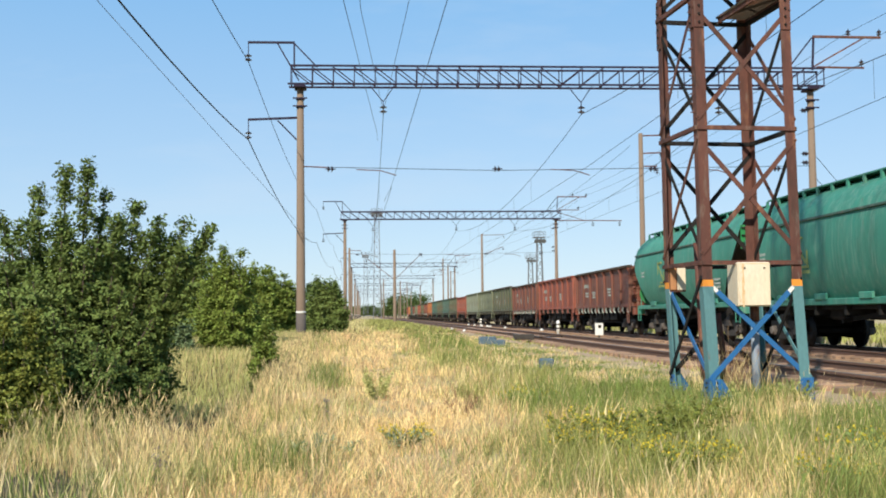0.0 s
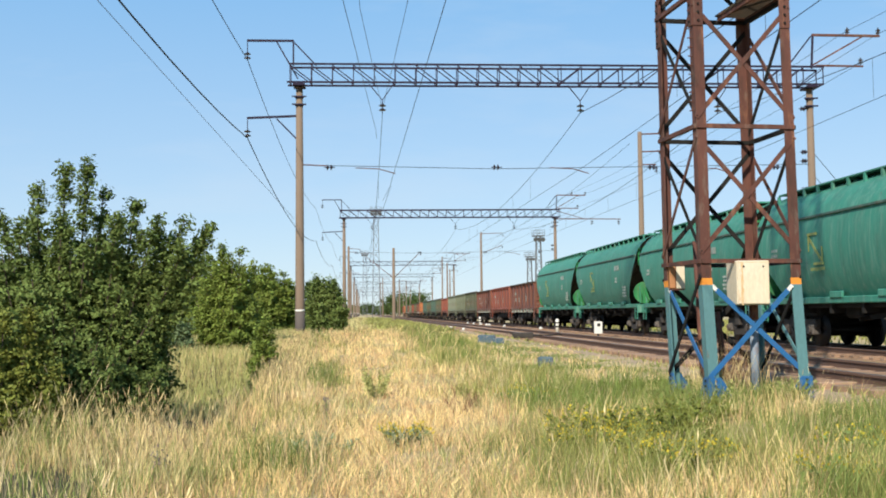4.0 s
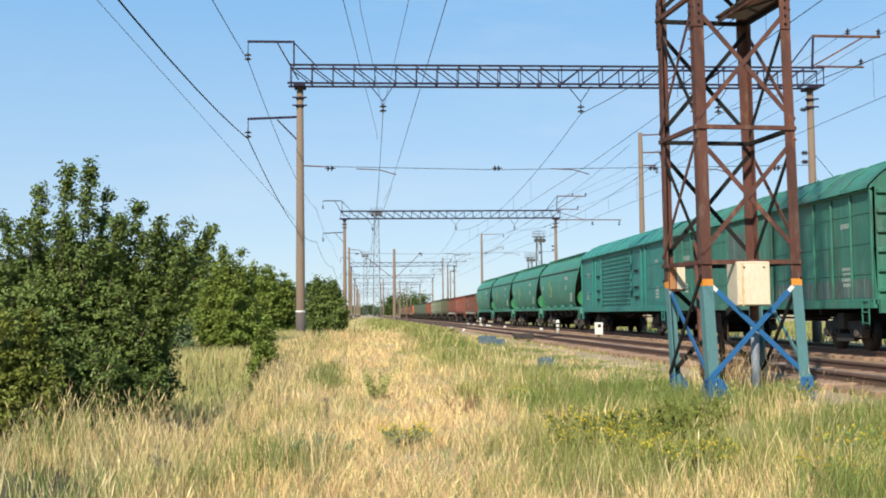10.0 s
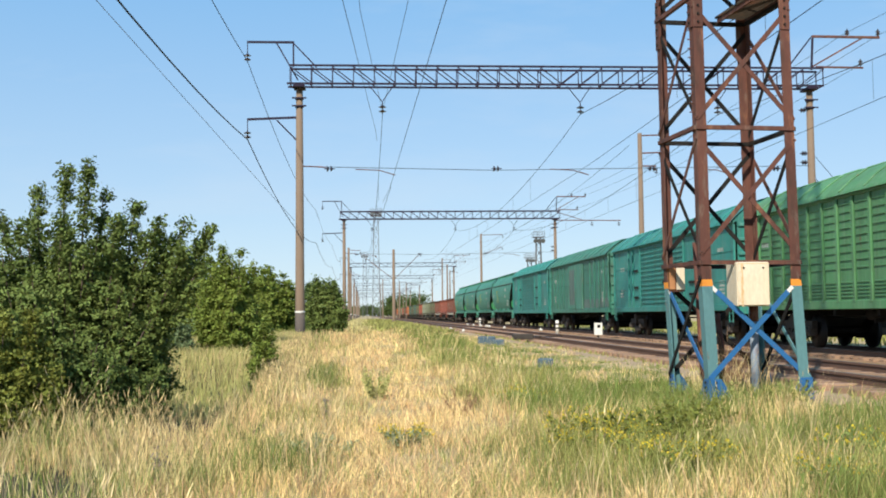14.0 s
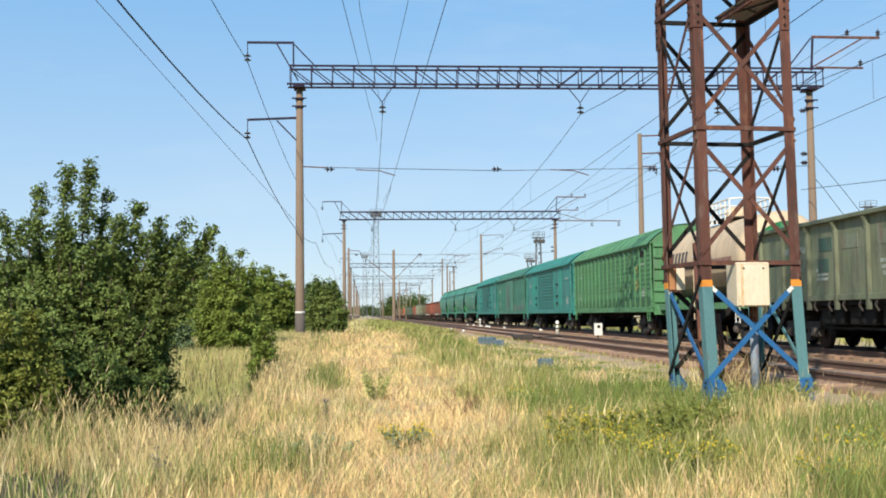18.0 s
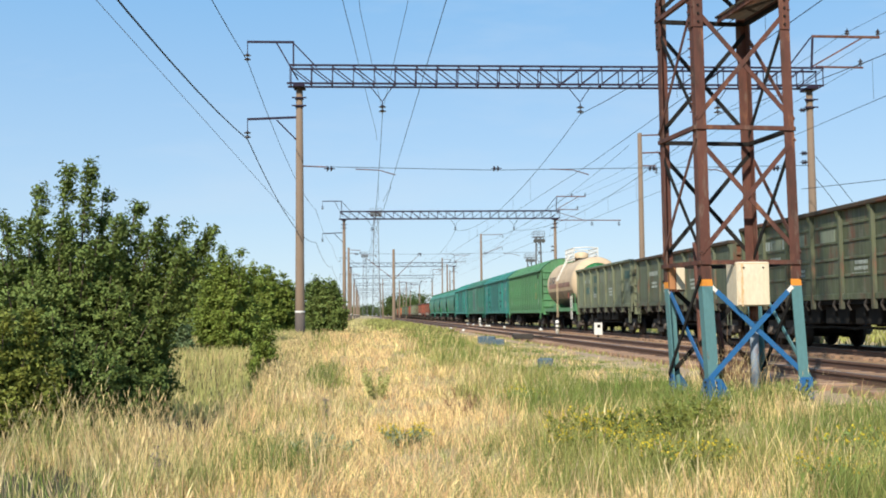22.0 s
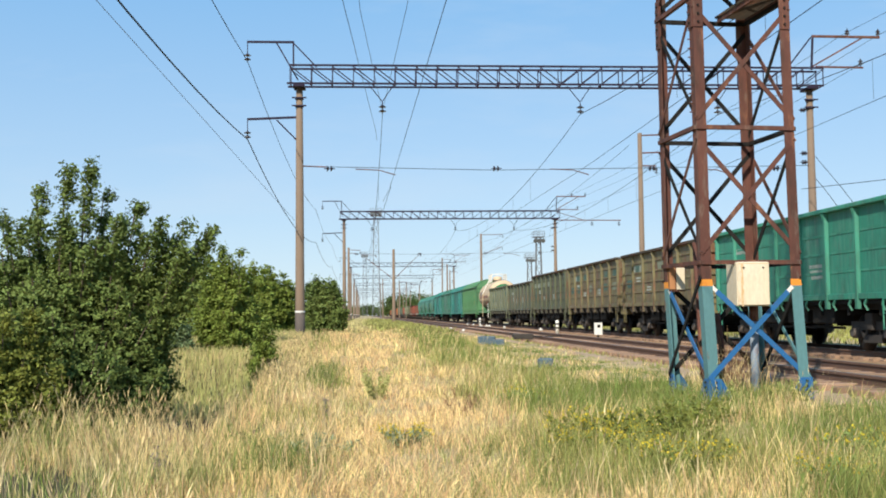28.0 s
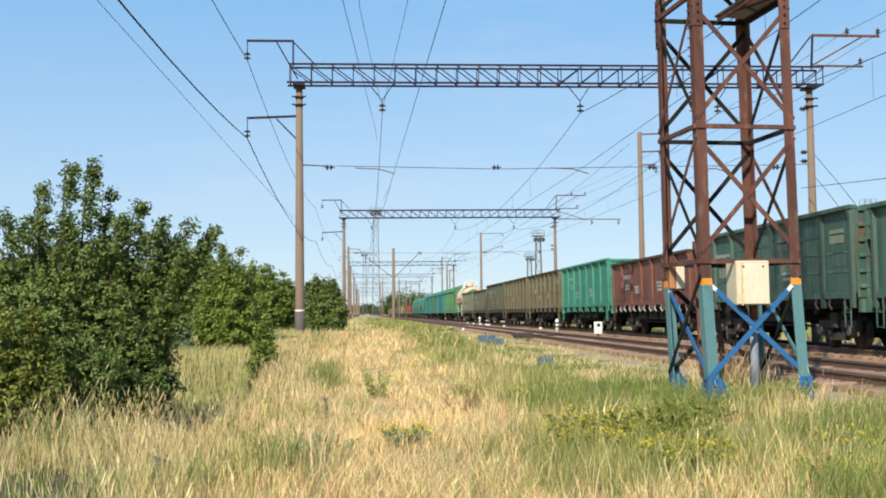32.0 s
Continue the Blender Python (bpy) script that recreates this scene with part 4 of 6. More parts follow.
def build_cabinet():
    c = thing("relay_cabinet", "cream steel relay cabinet with rust streaks on a blue pipe post", "cabinet", at=(4.56, 12.68, 0.0))
    part("body", box(-0.195, 0.195, -0.02, 0.36, 1.28, 1.80, 0.012), M["cabinet"], c)
    part("door", box(-0.188, 0.188, -0.042, -0.022, 1.29, 1.79, 0.006), M["cabinet"], c)
    # rust that ran down the door from its upper corner, and along its top edge
    rnd = random.Random(8)
    bm = bmesh.new()
    z, xl, xr = 1.775, -0.15, -0.125
    while z > 1.30:
        quadbox(bm, xl + rnd.uniform(-0.006, 0.006), xr + rnd.uniform(-0.006, 0.006), -0.0432, -0.042, z - 0.05, z)
        z -= 0.05
        xr -= rnd.uniform(-0.001, 0.002)
    part("rust_streak", bm, M["ruststain"], c, "thin brown rust run")
    part("rust_edge", box(-0.186, 0.186, -0.0432, -0.042, 1.777, 1.786), M["ruststain"], c, "rusty upper door edge")
    for x in (-0.12, 0.115):
        part("screw", tube([(x, -0.042, 1.73), (x, -0.052, 1.73)], 0.011, 8), M["black"], c)
    part("post", tube([(0.11, 0.30, 0.0), (0.11, 0.30, 1.28)], 0.05, 14), M["pipe_grey"], c, "pale grey pipe post with old blue paint")
    part("post_collar", tube([(0.11, 0.30, 1.1), (0.11, 0.30, 1.28)], 0.055, 14), M["rust"], c, "rusty pipe collar")
    b = thing("junction_box", "small orange-brown junction box with a white door", "junction box", at=(3.93, 13.78, 0.0))
    part("body", box(-0.06, 0.02, -0.02, 0.16, 1.5, 1.78, 0.008), M["boxbrown"], b)
    part("door", box(0.03, 0.14, -0.02, 0.0, 1.5, 1.78, 0.006), M["cabinet"], b)
    part("back_plate", box(-0.06, 0.14, 0.0, 0.03, 1.48, 1.80), M["rust"], b)
    p = thing("pipe_bundle", "rusty upright cable pipes inside the tower base", "pipes", at=(4.42, 13.7, 0.0))
    for dx, top in ((-0.16, 2.1), (-0.02, 1.7), (0.1, 1.2)):
        part("pipe", tube([(dx, 0, 0.1), (dx - 0.02, 0, 0.8), (dx - 0.06, 0.02, top)], 0.038, 8), M["rust"], p)


build_cabinet()


def trackside():
    s = thing("track_sign", "small white enamel sign with a dark mark on a short post", "sign", at=(10.75, 50.3, 0.2))
    part("post", tube([(0, 0.05, -0.2), (0, 0.05, 0.3)], 0.04, 8), M["black"], s)
    part("plate", box(-0.19, 0.19, -0.015, 0.015, 0.0, 0.56, 0.006), M["white"], s)
    part("mark", box(-0.05, 0.09, -0.022, -0.016, 0.33, 0.47), M["black"], s, "dark square mark")
    for x, y in ((10.9, 62.0), (10.9, 104.0)):
        p = thing("clearance_post", "short white post with dark rings between the tracks", "marker post", "clearance posts", (x, y, 0.15))
        part("post", tube([(0, 0, -0.1), (0, 0, 0.62), (0, 0, 0.68)], [0.1, 0.1, 0.05], 10), M["white"], p)
        for z in (0.2, 0.42):
            part("ring", tube([(0, 0, z), (0, 0, z + 0.08)], 0.104, 10), M["black"], p)
    rnd = random.Random(3)
    for k in range(9):
        y = rnd.uniform(55, 120)
        p = thing("white_stone", "small whitewashed marker stone beside the rails", "stone", "marker stones", (rnd.choice((6.3, 10.6, 11.3)), y, 0.18))
        bm = bmesh.new()
        bmesh.ops.create_icosphere(bm, subdivisions=1, radius=0.14)
        for v in bm.verts:
            v.co *= rnd.uniform(0.8, 1.15)
            v.co.z *= 0.7
        part("stone", bm, M["white"], p)
    for x, y, l in ((3.75, 22.8, 0.15), (4.15, 37.5, 0.3), (4.5, 37.1, 0.2)):
        p = thing("blue_block", "low faded-blue painted concrete block in the grass", "block", "blue blocks", (x, y, float(ground_z(x, y))))
        part("block", box(-l, l, -0.12, 0.12, -0.05, 0.07 + 0.8 * l, 0.03), M["blockblue"], p)
    p = thing("switch_lever", "low dark point-machine box beside the rail", "point machine", at=(6.4, 44.5, 0.18))
    part("box", box(-0.4, 0.4, -0.3, 0.3, 0, 0.22, 0.03), M["dirty"], p)
    part("rod", beam((0.3, 0, 0.1), (1.6, 0, 0.1), 0.05, 0.05), M["black"], p)


trackside()


# ---- rolling stock ----
def wheelset(parent, y, name="wheelset"):
    """An axle with two wheels, the tread, flange and hub turned on it."""
    prof = ((0.0, 0.08), (0.05, 0.10), (0.055, 0.40), (0.02, 0.475), (0.11, 0.475), (0.115, 0.5), (0.145, 0.5), (0.15, 0.41), (0.13, 0.1), (0.2, 0.09))
    bms = []
    for s in (-1, 1):
        pts = [(s * (0.88 - o), 0, 0) for o, _ in prof]
        bms.append(tube(pts, [r for _, r in prof], 24))
    bms.append(tube([(-1.08, 0, 0), (1.08, 0, 0)], 0.075, 10))
    bm = join(*bms)
    ob = part(name, bm, M["tread"], parent, "steel axle with two worn wheels")
    ob.location = (0, y, 0.475)
    return ob


def bogie(parent, y):
    """A two-axle bogie: cast side frames with axle boxes, bolster and springs."""
    bms = []
    for s in (-1, 1):
        x = s * 1.02
        bms += [beam((x, -1.2, 0.66), (x, 1.2, 0.66), 0.16, 0.22), beam((x, -0.85, 0.62), (x, -0.42, 0.33), 0.14, 0.12), beam((x, 0.85, 0.62), (x, 0.42, 0.33), 0.14, 0.12),
                beam((x, -0.5, 0.33), (x, 0.5, 0.33), 0.16, 0.2), beam((x, -0.45, 0.3), (x, -0.3, 0.66), 0.14, 0.1), beam((x, 0.45, 0.3), (x, 0.3, 0.66), 0.14, 0.1)]
    bms.append(box(-1.2, 1.2, -0.2, 0.2, 0.55, 0.98, 0.02))
    b = part("bogie", join(*bms), M["dirty"], parent, "dusty cast-steel two-axle bogie")
    b.location = (0, y, -DROP)
    for s in (-1, 1):
        for yy in (-0.925, 0.925):
            # axle boxes paler than the frames: sunlight is put into their colour
            part("axle_box", join(box(s * 1.02 - 0.13, s * 1.02 + 0.13, yy - 0.16, yy + 0.16, 0.33, 0.62, 0.03), tube([(s * 1.14, yy, 0.475), (s * 1.22, yy, 0.475)], [0.13, 0.11], 12)), M["axle"], b)
        for yy in (-0.14, 0.0, 0.14):
            part("spring", tube([(s * 1.02, yy, 0.34), (s * 1.02, yy, 0.56)], 0.055, 8), M["black"], b)
    for yy in (-0.34, 0.34):
        part("brake_beam", box(-0.95, 0.95, yy - 0.06, yy + 0.06, 0.28, 0.6, 0.02), M["black"], b)
    for yy in (-0.925, 0.925):
        wheelset(b, yy)
    return b


BODY_Z = 0.35             # wagon bodies are measured from here up
DROP = BODY_Z - FAR_RAIL   # their wheels stand lower, on the rails


def running_gear(w, L, frame_mat, bog, sill=1.1):
    """Centre sill, buffer beams, couplers, brake gear and two bogies."""
    h = L / 2
    part("centre_sill", box(-0.2, 0.2, -h + 0.45, h - 0.45, sill - 0.3, sill), M["black"], w)
    for s in (-1, 1):
        part("buffer_beam", box(-1.45, 1.45, s * (h - 0.5) - 0.06, s * (h - 0.5) + 0.06, sill - 0.32, sill + 0.02, 0.01), frame_mat, w)
        part("coupler", join(box(-0.09, 0.09, min(s * (h - 0.5), s * (h - 0.1)), max(s * (h - 0.5), s * (h - 0.1)), 0.78, 0.98, 0.02), box(-0.17, 0.13, min(s * (h - 0.22), s * (h + 0.03)), max(s * (h - 0.22), s * (h + 0.03)), 0.74, 1.04, 0.04)), M["dirty"], w, "automatic knuckle coupler")
        part("brake_hose", tube([(0.3, s * (h - 0.45), 0.95), (0.32, s * (h - 0.25), 0.75), (0.25, s * (h - 0.02), 0.7)], 0.025, 6), M["black"], w)
    part("underframe", box(-1.25, 1.25, -h + 1.0, h - 1.0, sill - 0.22, sill - 0.06, 0.02), M["black"], w)
    for k in range(7):
        y = -h + 1.6 + (2 * h - 3.2) * k / 6
        part("cross_bearer", box(-1.38, 1.38, y - 0.07, y + 0.07, sill - 0.36, sill - 0.04), M["black"], w)
    part("brake_lever", join(beam((-0.9, -0.8, 0.75), (-0.9, 1.0, 0.62), 0.05, 0.12), beam((-1.2, 0.6, 0.6), (-0.4, 0.7, 0.75), 0.06, 0.1), beam((0.9, -1.4, 0.7), (0.9, 1.4, 0.66), 0.05, 0.1)), M["black"], w)
    part("air_tank", tube([(0.55, -0.9, 0.72), (0.55, -0.85, 0.72), (0.55, 0.85, 0.72), (0.55, 0.9, 0.72)], [0.1, 0.2, 0.2, 0.1], 12), M["black"], w)
    part("brake_cylinder", tube([(-0.6, 1.2, 0.78), (-0.6, 2.0, 0.78)], 0.17, 12), M["black"], w)
    part("brake_rod", join(beam((-0.3, -h * 0.6, 0.6), (-0.3, h * 0.6, 0.7), 0.04, 0.04), beam((0.35, -h * 0.6, 0.62), (0.35, h * 0.5, 0.62), 0.04, 0.04)), M["black"], w)
    for s in (-1, 1):
        bogie(w, s * bog)


def step_ladder(w, x, y, z0, z1, material, wid=0.36, along='y'):
    bm = bmesh.new()
    d = Vector((0, wid / 2, 0)) if along == 'y' else Vector((wid / 2, 0, 0))
    for s in (-1, 1):
        beam(Vector((x, y, z0)) + d * s, Vector((x, y, z1)) + d * s, 0.03, 0.03, bm)
    n = max(2, int((z1 - z0) / 0.3))
    for k in range(n + 1):
        z = z0 + 0.04 + (z1 - z0 - 0.06) * k / n
        beam(Vector((x, y, z)) - d, Vector((x, y, z)) + d, 0.025, 0.025, bm)
    return part("ladder", bm, material, w)


def marks(w, x, spots, material, name="stencil"):
    """Worn stencilled writing: rows of small bars on the side at x. spots: y, z, width, height, rows."""
    s = -1 if x < 0 else 1
    rnd = random.Random(int(abs(spots[0][0]) * 97) + len(spots))
    for y, z, wid, hei, rows in spots:
        bm = bmesh.new()
        for r in range(rows):
            zz = z - r * hei * 1.5
            p, end = y - wid / 2, y + wid / 2 * rnd.uniform(0.5, 1.0)
            while p < end:
                q = p + hei * rnd.uniform(0.35, 0.6)
                quadbox(bm, min(x, x + s * 0.004), max(x, x + s * 0.004), p, q, zz - hei / 2 * rnd.uniform(0.7, 1), zz + hei / 2)
                p = q + hei * rnd.uniform(0.15, 0.3)
        tagged(part(name, bm, material, w, "worn stencilled lettering"), kind="stuff")


def gondola(colour, words, H=3.5, L=13.92, style="plain", bays=7, patch=None, y0=0.0):
    """An open wagon with ribbed sides, discharge doors along the bottom and stiffened ends."""
    m = M[colour]
    w = thing("gondola_wagon", words, "freight wagon", "wagons of the train")
    h = L / 2 - 0.52
    X, zb = 1.52, 1.16
    running_gear(w, L, m, L / 2 - 2.65)
    part("floor", box(-X, X, -h, h, zb - 0.06, zb), M["black"], w)
    for s in (-1, 1):
        made = {}
        xa, xb = sorted((s * X, s * (X - 0.05)))
        side = part("side_wall", box(xa, xb, -h, h, zb, H - 0.08), m, w)
        cx = s * (X + 0.03)
        part("top_chord", box(min(s * (X - 0.09), s * (X + 0.15)), max(s * (X - 0.09), s * (X + 0.15)), -h - 0.02, h + 0.02, H - 0.12, H, 0.02), M["wornchord"] if colour in ("olive", "moss", "greygreen_b", "brown") else m, w)
        part("bottom_chord", box(min(s * (X - 0.06), s * (X + 0.06)), max(s * (X - 0.06), s * (X + 0.06)), -h, h, zb - 0.02, zb + 0.13, 0.01), m, w)
        post = None
        for k in range(bays + 1):
            y = -h + 0.09 + (2 * h - 0.18) * k / bays
            if post is None:
                bm = bmesh.new()
                prof = ((-0.10, X), (-0.06, X + 0.085), (0.06, X + 0.085), (0.10, X))
                r = [[bm.verts.new((s * px, py, z)) for py, px in prof] for z in (zb - 0.26, H - 0.12)]
                for i in range(3):
                    bm.faces.new((r[0][i], r[0][i + 1], r[1][i + 1], r[1][i]))
                bm.faces.new(r[0]), bm.faces.new(r[1])
                bmesh.ops.recalc_face_normals(bm, faces=bm.faces[:])
                for i in (-0.05, 0.05):
                    wedge = [bm.verts.new((s * px, i * sg, z)) for sg in (0.8, 1.0) for px, z in ((X + 0.08, H - 0.12), (X + 0.145, H - 0.12), (X + 0.08, H - 0.34))]
                    bm.faces.new(wedge[:3]), bm.faces.new(wedge[3:][::-1])
                    for e in range(3):
                        bm.faces.new((wedge[e], wedge[(e + 1) % 3], wedge[3 + (e + 1) % 3], wedge[3 + e]))
                bmesh.ops.recalc_face_normals(bm, faces=bm.faces[:])
                post = part("post", bm, m, side)
                post.location.y = y
            else:
                again(post).location.y = y
        bw = (2 * h - 0.18) / bays
        rib = None
        lines = {"plain": (), "seam": (0.25, 0.5, 0.75), "pressed": (0.2, 0.42, 0.64, 0.86)}[style]
        for k in range(bays):
            y = -h + 0.09 + bw * (k + 0.5)
            for f in lines:
                z = zb + 0.2 + (H - zb - 0.4) * f
                if rib is None:
                    t = 0.035 if style == "pressed" else 0.012
                    rib = part("panel_rib", box(min(s * X, s * (X + t)), max(s * X, s * (X + t)), -bw / 2 + 0.16, bw / 2 - 0.16, -0.035, 0.035, 0.01), m, side)
                    rib.location = (0, y, z)
                else:
                    again(rib).location = (0, y, z)
            # discharge door lugs along the bottom
            for dy in (-bw * 0.26, bw * 0.26):
                if k == 0 and dy < 0:
                    lug = part("door_latch", join(beam((s * (X + 0.02), -0.06, zb + 0.02), (s * (X + 0.05), 0.05, zb - 0.16), 0.05, 0.05), beam((s * (X + 0.05), 0.05, zb - 0.16), (s * (X - 0.02), 0.02, zb - 0.3), 0.06, 0.05)), M["letter"] if colour == "brown" else M["mint"] if colour == "mint" else M["dirty"], side)
                    lug.location.y = y + dy
                else:
                    again(lug).location.y = y + dy
        for k in range(bays):
            if 2.2 < abs(-h + 0.09 + bw * (k + 0.5)) < L / 2 - 4.2 or abs(-h + 0.09 + bw * (k + 0.5)) < 2.2:
                if k and "gear" in made:
                    again(made["gear"], parent=side).location.y = -h + 0.09 + bw * (k + 0.5)
                else:
                    made["gear"] = part("door_shaft", join(box(min(s * 0.75, s * 1.3), max(s * 0.75, s * 1.3), -bw * 0.4, bw * 0.4, zb - 0.66, zb - 0.16, 0.03), beam((s * 1.1, -bw * 0.5, zb - 0.76), (s * 1.1, bw * 0.5, zb - 0.74), 0.07, 0.07)), M["black"], side)
                    made["gear"].location.y = -h + 0.09 + bw * (k + 0.5)
        part("discharge_door", box(min(s * (X - 0.7), s * (X - 0.04)), max(s * (X - 0.7), s * (X - 0.04)), -h + 0.1, h - 0.1, zb - 0.14, zb - 0.07), M["black"], side)
    for s in (-1, 1):
        ya, yb = sorted((s * h, s * (h - 0.06)))
        end = part("end_wall", box(-X + 0.052, X - 0.052, ya, yb, zb, H - 0.04), m, w)
        for k in range(6):
            z = zb + 0.28 + (H - zb - 0.4) * k / 5
            part("end_rib", box(-X + 0.1, X - 0.1, min(s * h, s * (h + 0.075)), max(s * h, s * (h + 0.075)), z - 0.05, z + 0.05, 0.015), m, end)
        for xx in (-1.2, 1.2):
            part("end_post", box(xx - 0.06, xx + 0.06, min(s * h, s * (h + 0.06)), max(s * h, s * (h + 0.06)), zb - 0.1, H - 0.1, 0.01), m, end)
        step_ladder(w, -X - 0.06, s * (h - 0.35), 0.4, zb, m, 0.34)
    if patch:
        rnd = random.Random(patch)
        for s in (-1,):
            for k in range(bays):
                for f in (0.68, 0.42):
                    if rnd.random() < 0.55:
                        y = -h + 0.09 + bw * (k + 0.5) + rnd.uniform(-0.2, 0.2)
                        z = zb + (H - zb) * f
                        part("patch", box(s * (X + 0.012), s * (X + 0.001), y - bw * rnd.uniform(0.15, 0.3), y + bw * 0.22, z - 0.17, z + 0.19), M["darkgreen" if rnd.random() < 0.5 else "palegreen"], w, "repainted steel patch")
    marks(w, -X - 0.002, [(h - bw * 1.5, H - 0.75, bw * 0.8, 0.3 if style == "pressed" else 0.2, 1), (h - bw * 1.5, H - 1.15, bw * 0.5, 0.1, 2), (-h + bw * 2.5, zb + 0.9, bw * 0.5, 0.1, 3), (h - bw * 2.5, zb + 0.8, bw * 0.45, 0.08, 3)], M["letter"])
    return w


def hopper(L=14.72):
    """A grain hopper wagon: swelling sides, arched roof with hatches, raked ends."""
    m = M["hopper"]
    w = thing("hopper_wagon", "green grain hopper wagon with swelling sides and roof hatches", "freight wagon", "wagons of the train")
    running_gear(w, L, m, L / 2 - 2.55, 1.12)
    side = [(1.30, 1.20), (1.45, 1.5), (1.56, 2.0), (1.60, 2.6), (1.56, 3.1), (1.48, 3.42)]
    roof = [(1.48, 3.42), (1.40, 3.66), (1.20, 3.95), (0.9, 4.2), (0.5, 4.38), (0.0, 4.44)]

    def yend(z):
        return 5.15 + 1.78 * min(1.0, max(0.0, (z - 1.3) / 1.65))

    def shell(prof, n=1):
        bm = bmesh.new()
        full = [(x, z) for x, z in prof]
        rows = []
        for x, z in full:
            ye = yend(z)
            rows.append([bm.verts.new((x, y, z)) for y in (-ye, -ye + 0.12, 0, ye - 0.12, ye)])
        for a, b in zip(rows, rows[1:]):
            for k in range(4):
                f = bm.faces.new((a[k], a[k + 1], b[k + 1], b[k]))
                f.smooth = True
        bmesh.ops.recalc_face_normals(bm, faces=bm.faces[:])
        return bm

    for s in (-1, 1):
        part("side_wall", shell([(s * x, z) for x, z in side]), m, w)
    part("roof", shell([(-x, z) for x, z in roof] + [(x, z) for x, z in roof[-2::-1]]), m, w)
    for s in (-1, 1):
        part("eave_rail", box(s * 1.51 - 0.045, s * 1.51 + 0.045, -6.85, 6.85, 3.38, 3.45, 0.01), M["darkgreen"], w, "dark eave rail")
        part("side_sill", box(s * 1.36 - 0.1, s * 1.36 + 0.1, -6.7, 6.7, 1.02, 1.2, 0.02), m, w)
    for s in (-1, 1):
        # raked end sheet and its upper closing wall
        bm = bmesh.new()
        pts = [(x, z) for x, z in side] + [(x, z) for x, z in roof[1:]]
        allp = [(-x, z) for x, z in pts] + [(x, z) for x, z in pts[-2::-1]]
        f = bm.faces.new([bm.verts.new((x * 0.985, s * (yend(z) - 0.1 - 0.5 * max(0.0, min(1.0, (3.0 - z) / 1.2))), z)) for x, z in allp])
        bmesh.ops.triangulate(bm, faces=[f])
        # dark colour stands for the shade under the overhanging end
        end = part("end_wall", bm, M["oil"], w, "sloping end sheet with its shade in the dark colour")
        for xx in (-0.75, 0.75):
            part("end_strut", beam((xx, s * 6.75, 1.15), (xx, s * 6.82, 3.2), 0.09, 0.09), m, end)
        bm = tube([(-0.98, s * 6.3, 1.72), (-0.98, s * 6.37, 1.72)], 0.5, 20)
        part("end_shield", bm, M["bright_green"], w, "bright green round brake shield")
        part("end_platform", box(-1.4, 1.4, min(s * 6.3, s * 6.86), max(s * 6.3, s * 6.86), 1.12, 1.18), m, w)
        step_ladder(w, -1.44, s * 6.6, 0.5, 1.2, m, 0.42)
        plate = part("end_plate", box(-1.38, -0.78, min(s * 6.86, s * 6.9), max(s * 6.86, s * 6.9), 2.95, 3.75, 0.01), M["bright_green"], w, "bright green ladder plate")
        for z in (3.15, 3.4, 3.65):
            part("step", box(-1.36, -0.8, min(s * 6.9, s * 6.96), max(s * 6.9, s * 6.96), z - 0.02, z + 0.02), M["black"], plate)
        for xx in (-1.3, -0.4):
            part("handrail", tube([(xx, s * 6.8, 1.2), (xx, s * 6.84, 1.6), (xx, s * 6.8, 2.0)], 0.02, 6), m, w)
    for k in range(6):
        y = -5.0 + 2.0 * k
        part("roof_hatch", join(tube([(0, y, 4.4), (0, y, 4.5), (0, y, 4.54)], [0.36, 0.36, 0.2], 16), beam((-0.4, y, 4.53), (0.4, y, 4.53), 0.05, 0.04)), m, w, "round roof hatch")
    part("roof_walk", box(-0.98, -0.5, -6.4, 6.4, 4.36, 4.40), m, w, "narrow roof walkway")
    for k in range(14):
        part("walk_bracket", box(-0.98, -0.92, -6.4 + 0.985 * k, -6.28 + 0.985 * k, 4.12, 4.36), m, w)
    for k in range(4):
        y = -4.1 + 2.75 * k
        part("discharge_chute", join(box(-1.0, 1.0, y - 0.5, y + 0.5, 0.62, 1.15, 0.08)), M["black"], w)
        part("chute_door", box(-1.5, -1.42, y - 0.45, y + 0.3, 1.16, 1.34, 0.02), m, w)
    # yellow mark and lettering, as plain shapes
    yl = 2.3
    part("emblem", join(beam((-1.605, yl - 0.38, 2.2), (-1.605, yl + 0.38, 2.8), 0.012, 0.09), beam((-1.6, yl - 0.1, 2.92), (-1.6, yl + 0.5, 2.92), 0.03, 0.07), beam((-1.605, yl + 0.44, 2.9), (-1.605, yl + 0.44, 2.45), 0.013, 0.07),
                        beam((-1.6, yl - 0.5, 2.1), (-1.6, yl + 0.1, 2.1), 0.03, 0.07), beam((-1.605, yl - 0.44, 2.1), (-1.605, yl - 0.44, 2.55), 0.013, 0.07)), M["letter_y"], w, "yellow arrow emblem")
    marks(w, -1.605, [(yl, 1.95, 1.2, 0.1, 1)], M["letter_y"])
    marks(w, -1.6, [(-3.4, 2.95, 1.1, 0.24, 1), (-3.3, 2.45, 0.5, 0.1, 2), (-5.0, 2.0, 0.7, 0.09, 4), (5.3, 2.6, 0.5, 0.1, 2)], M["letter"])
    return w


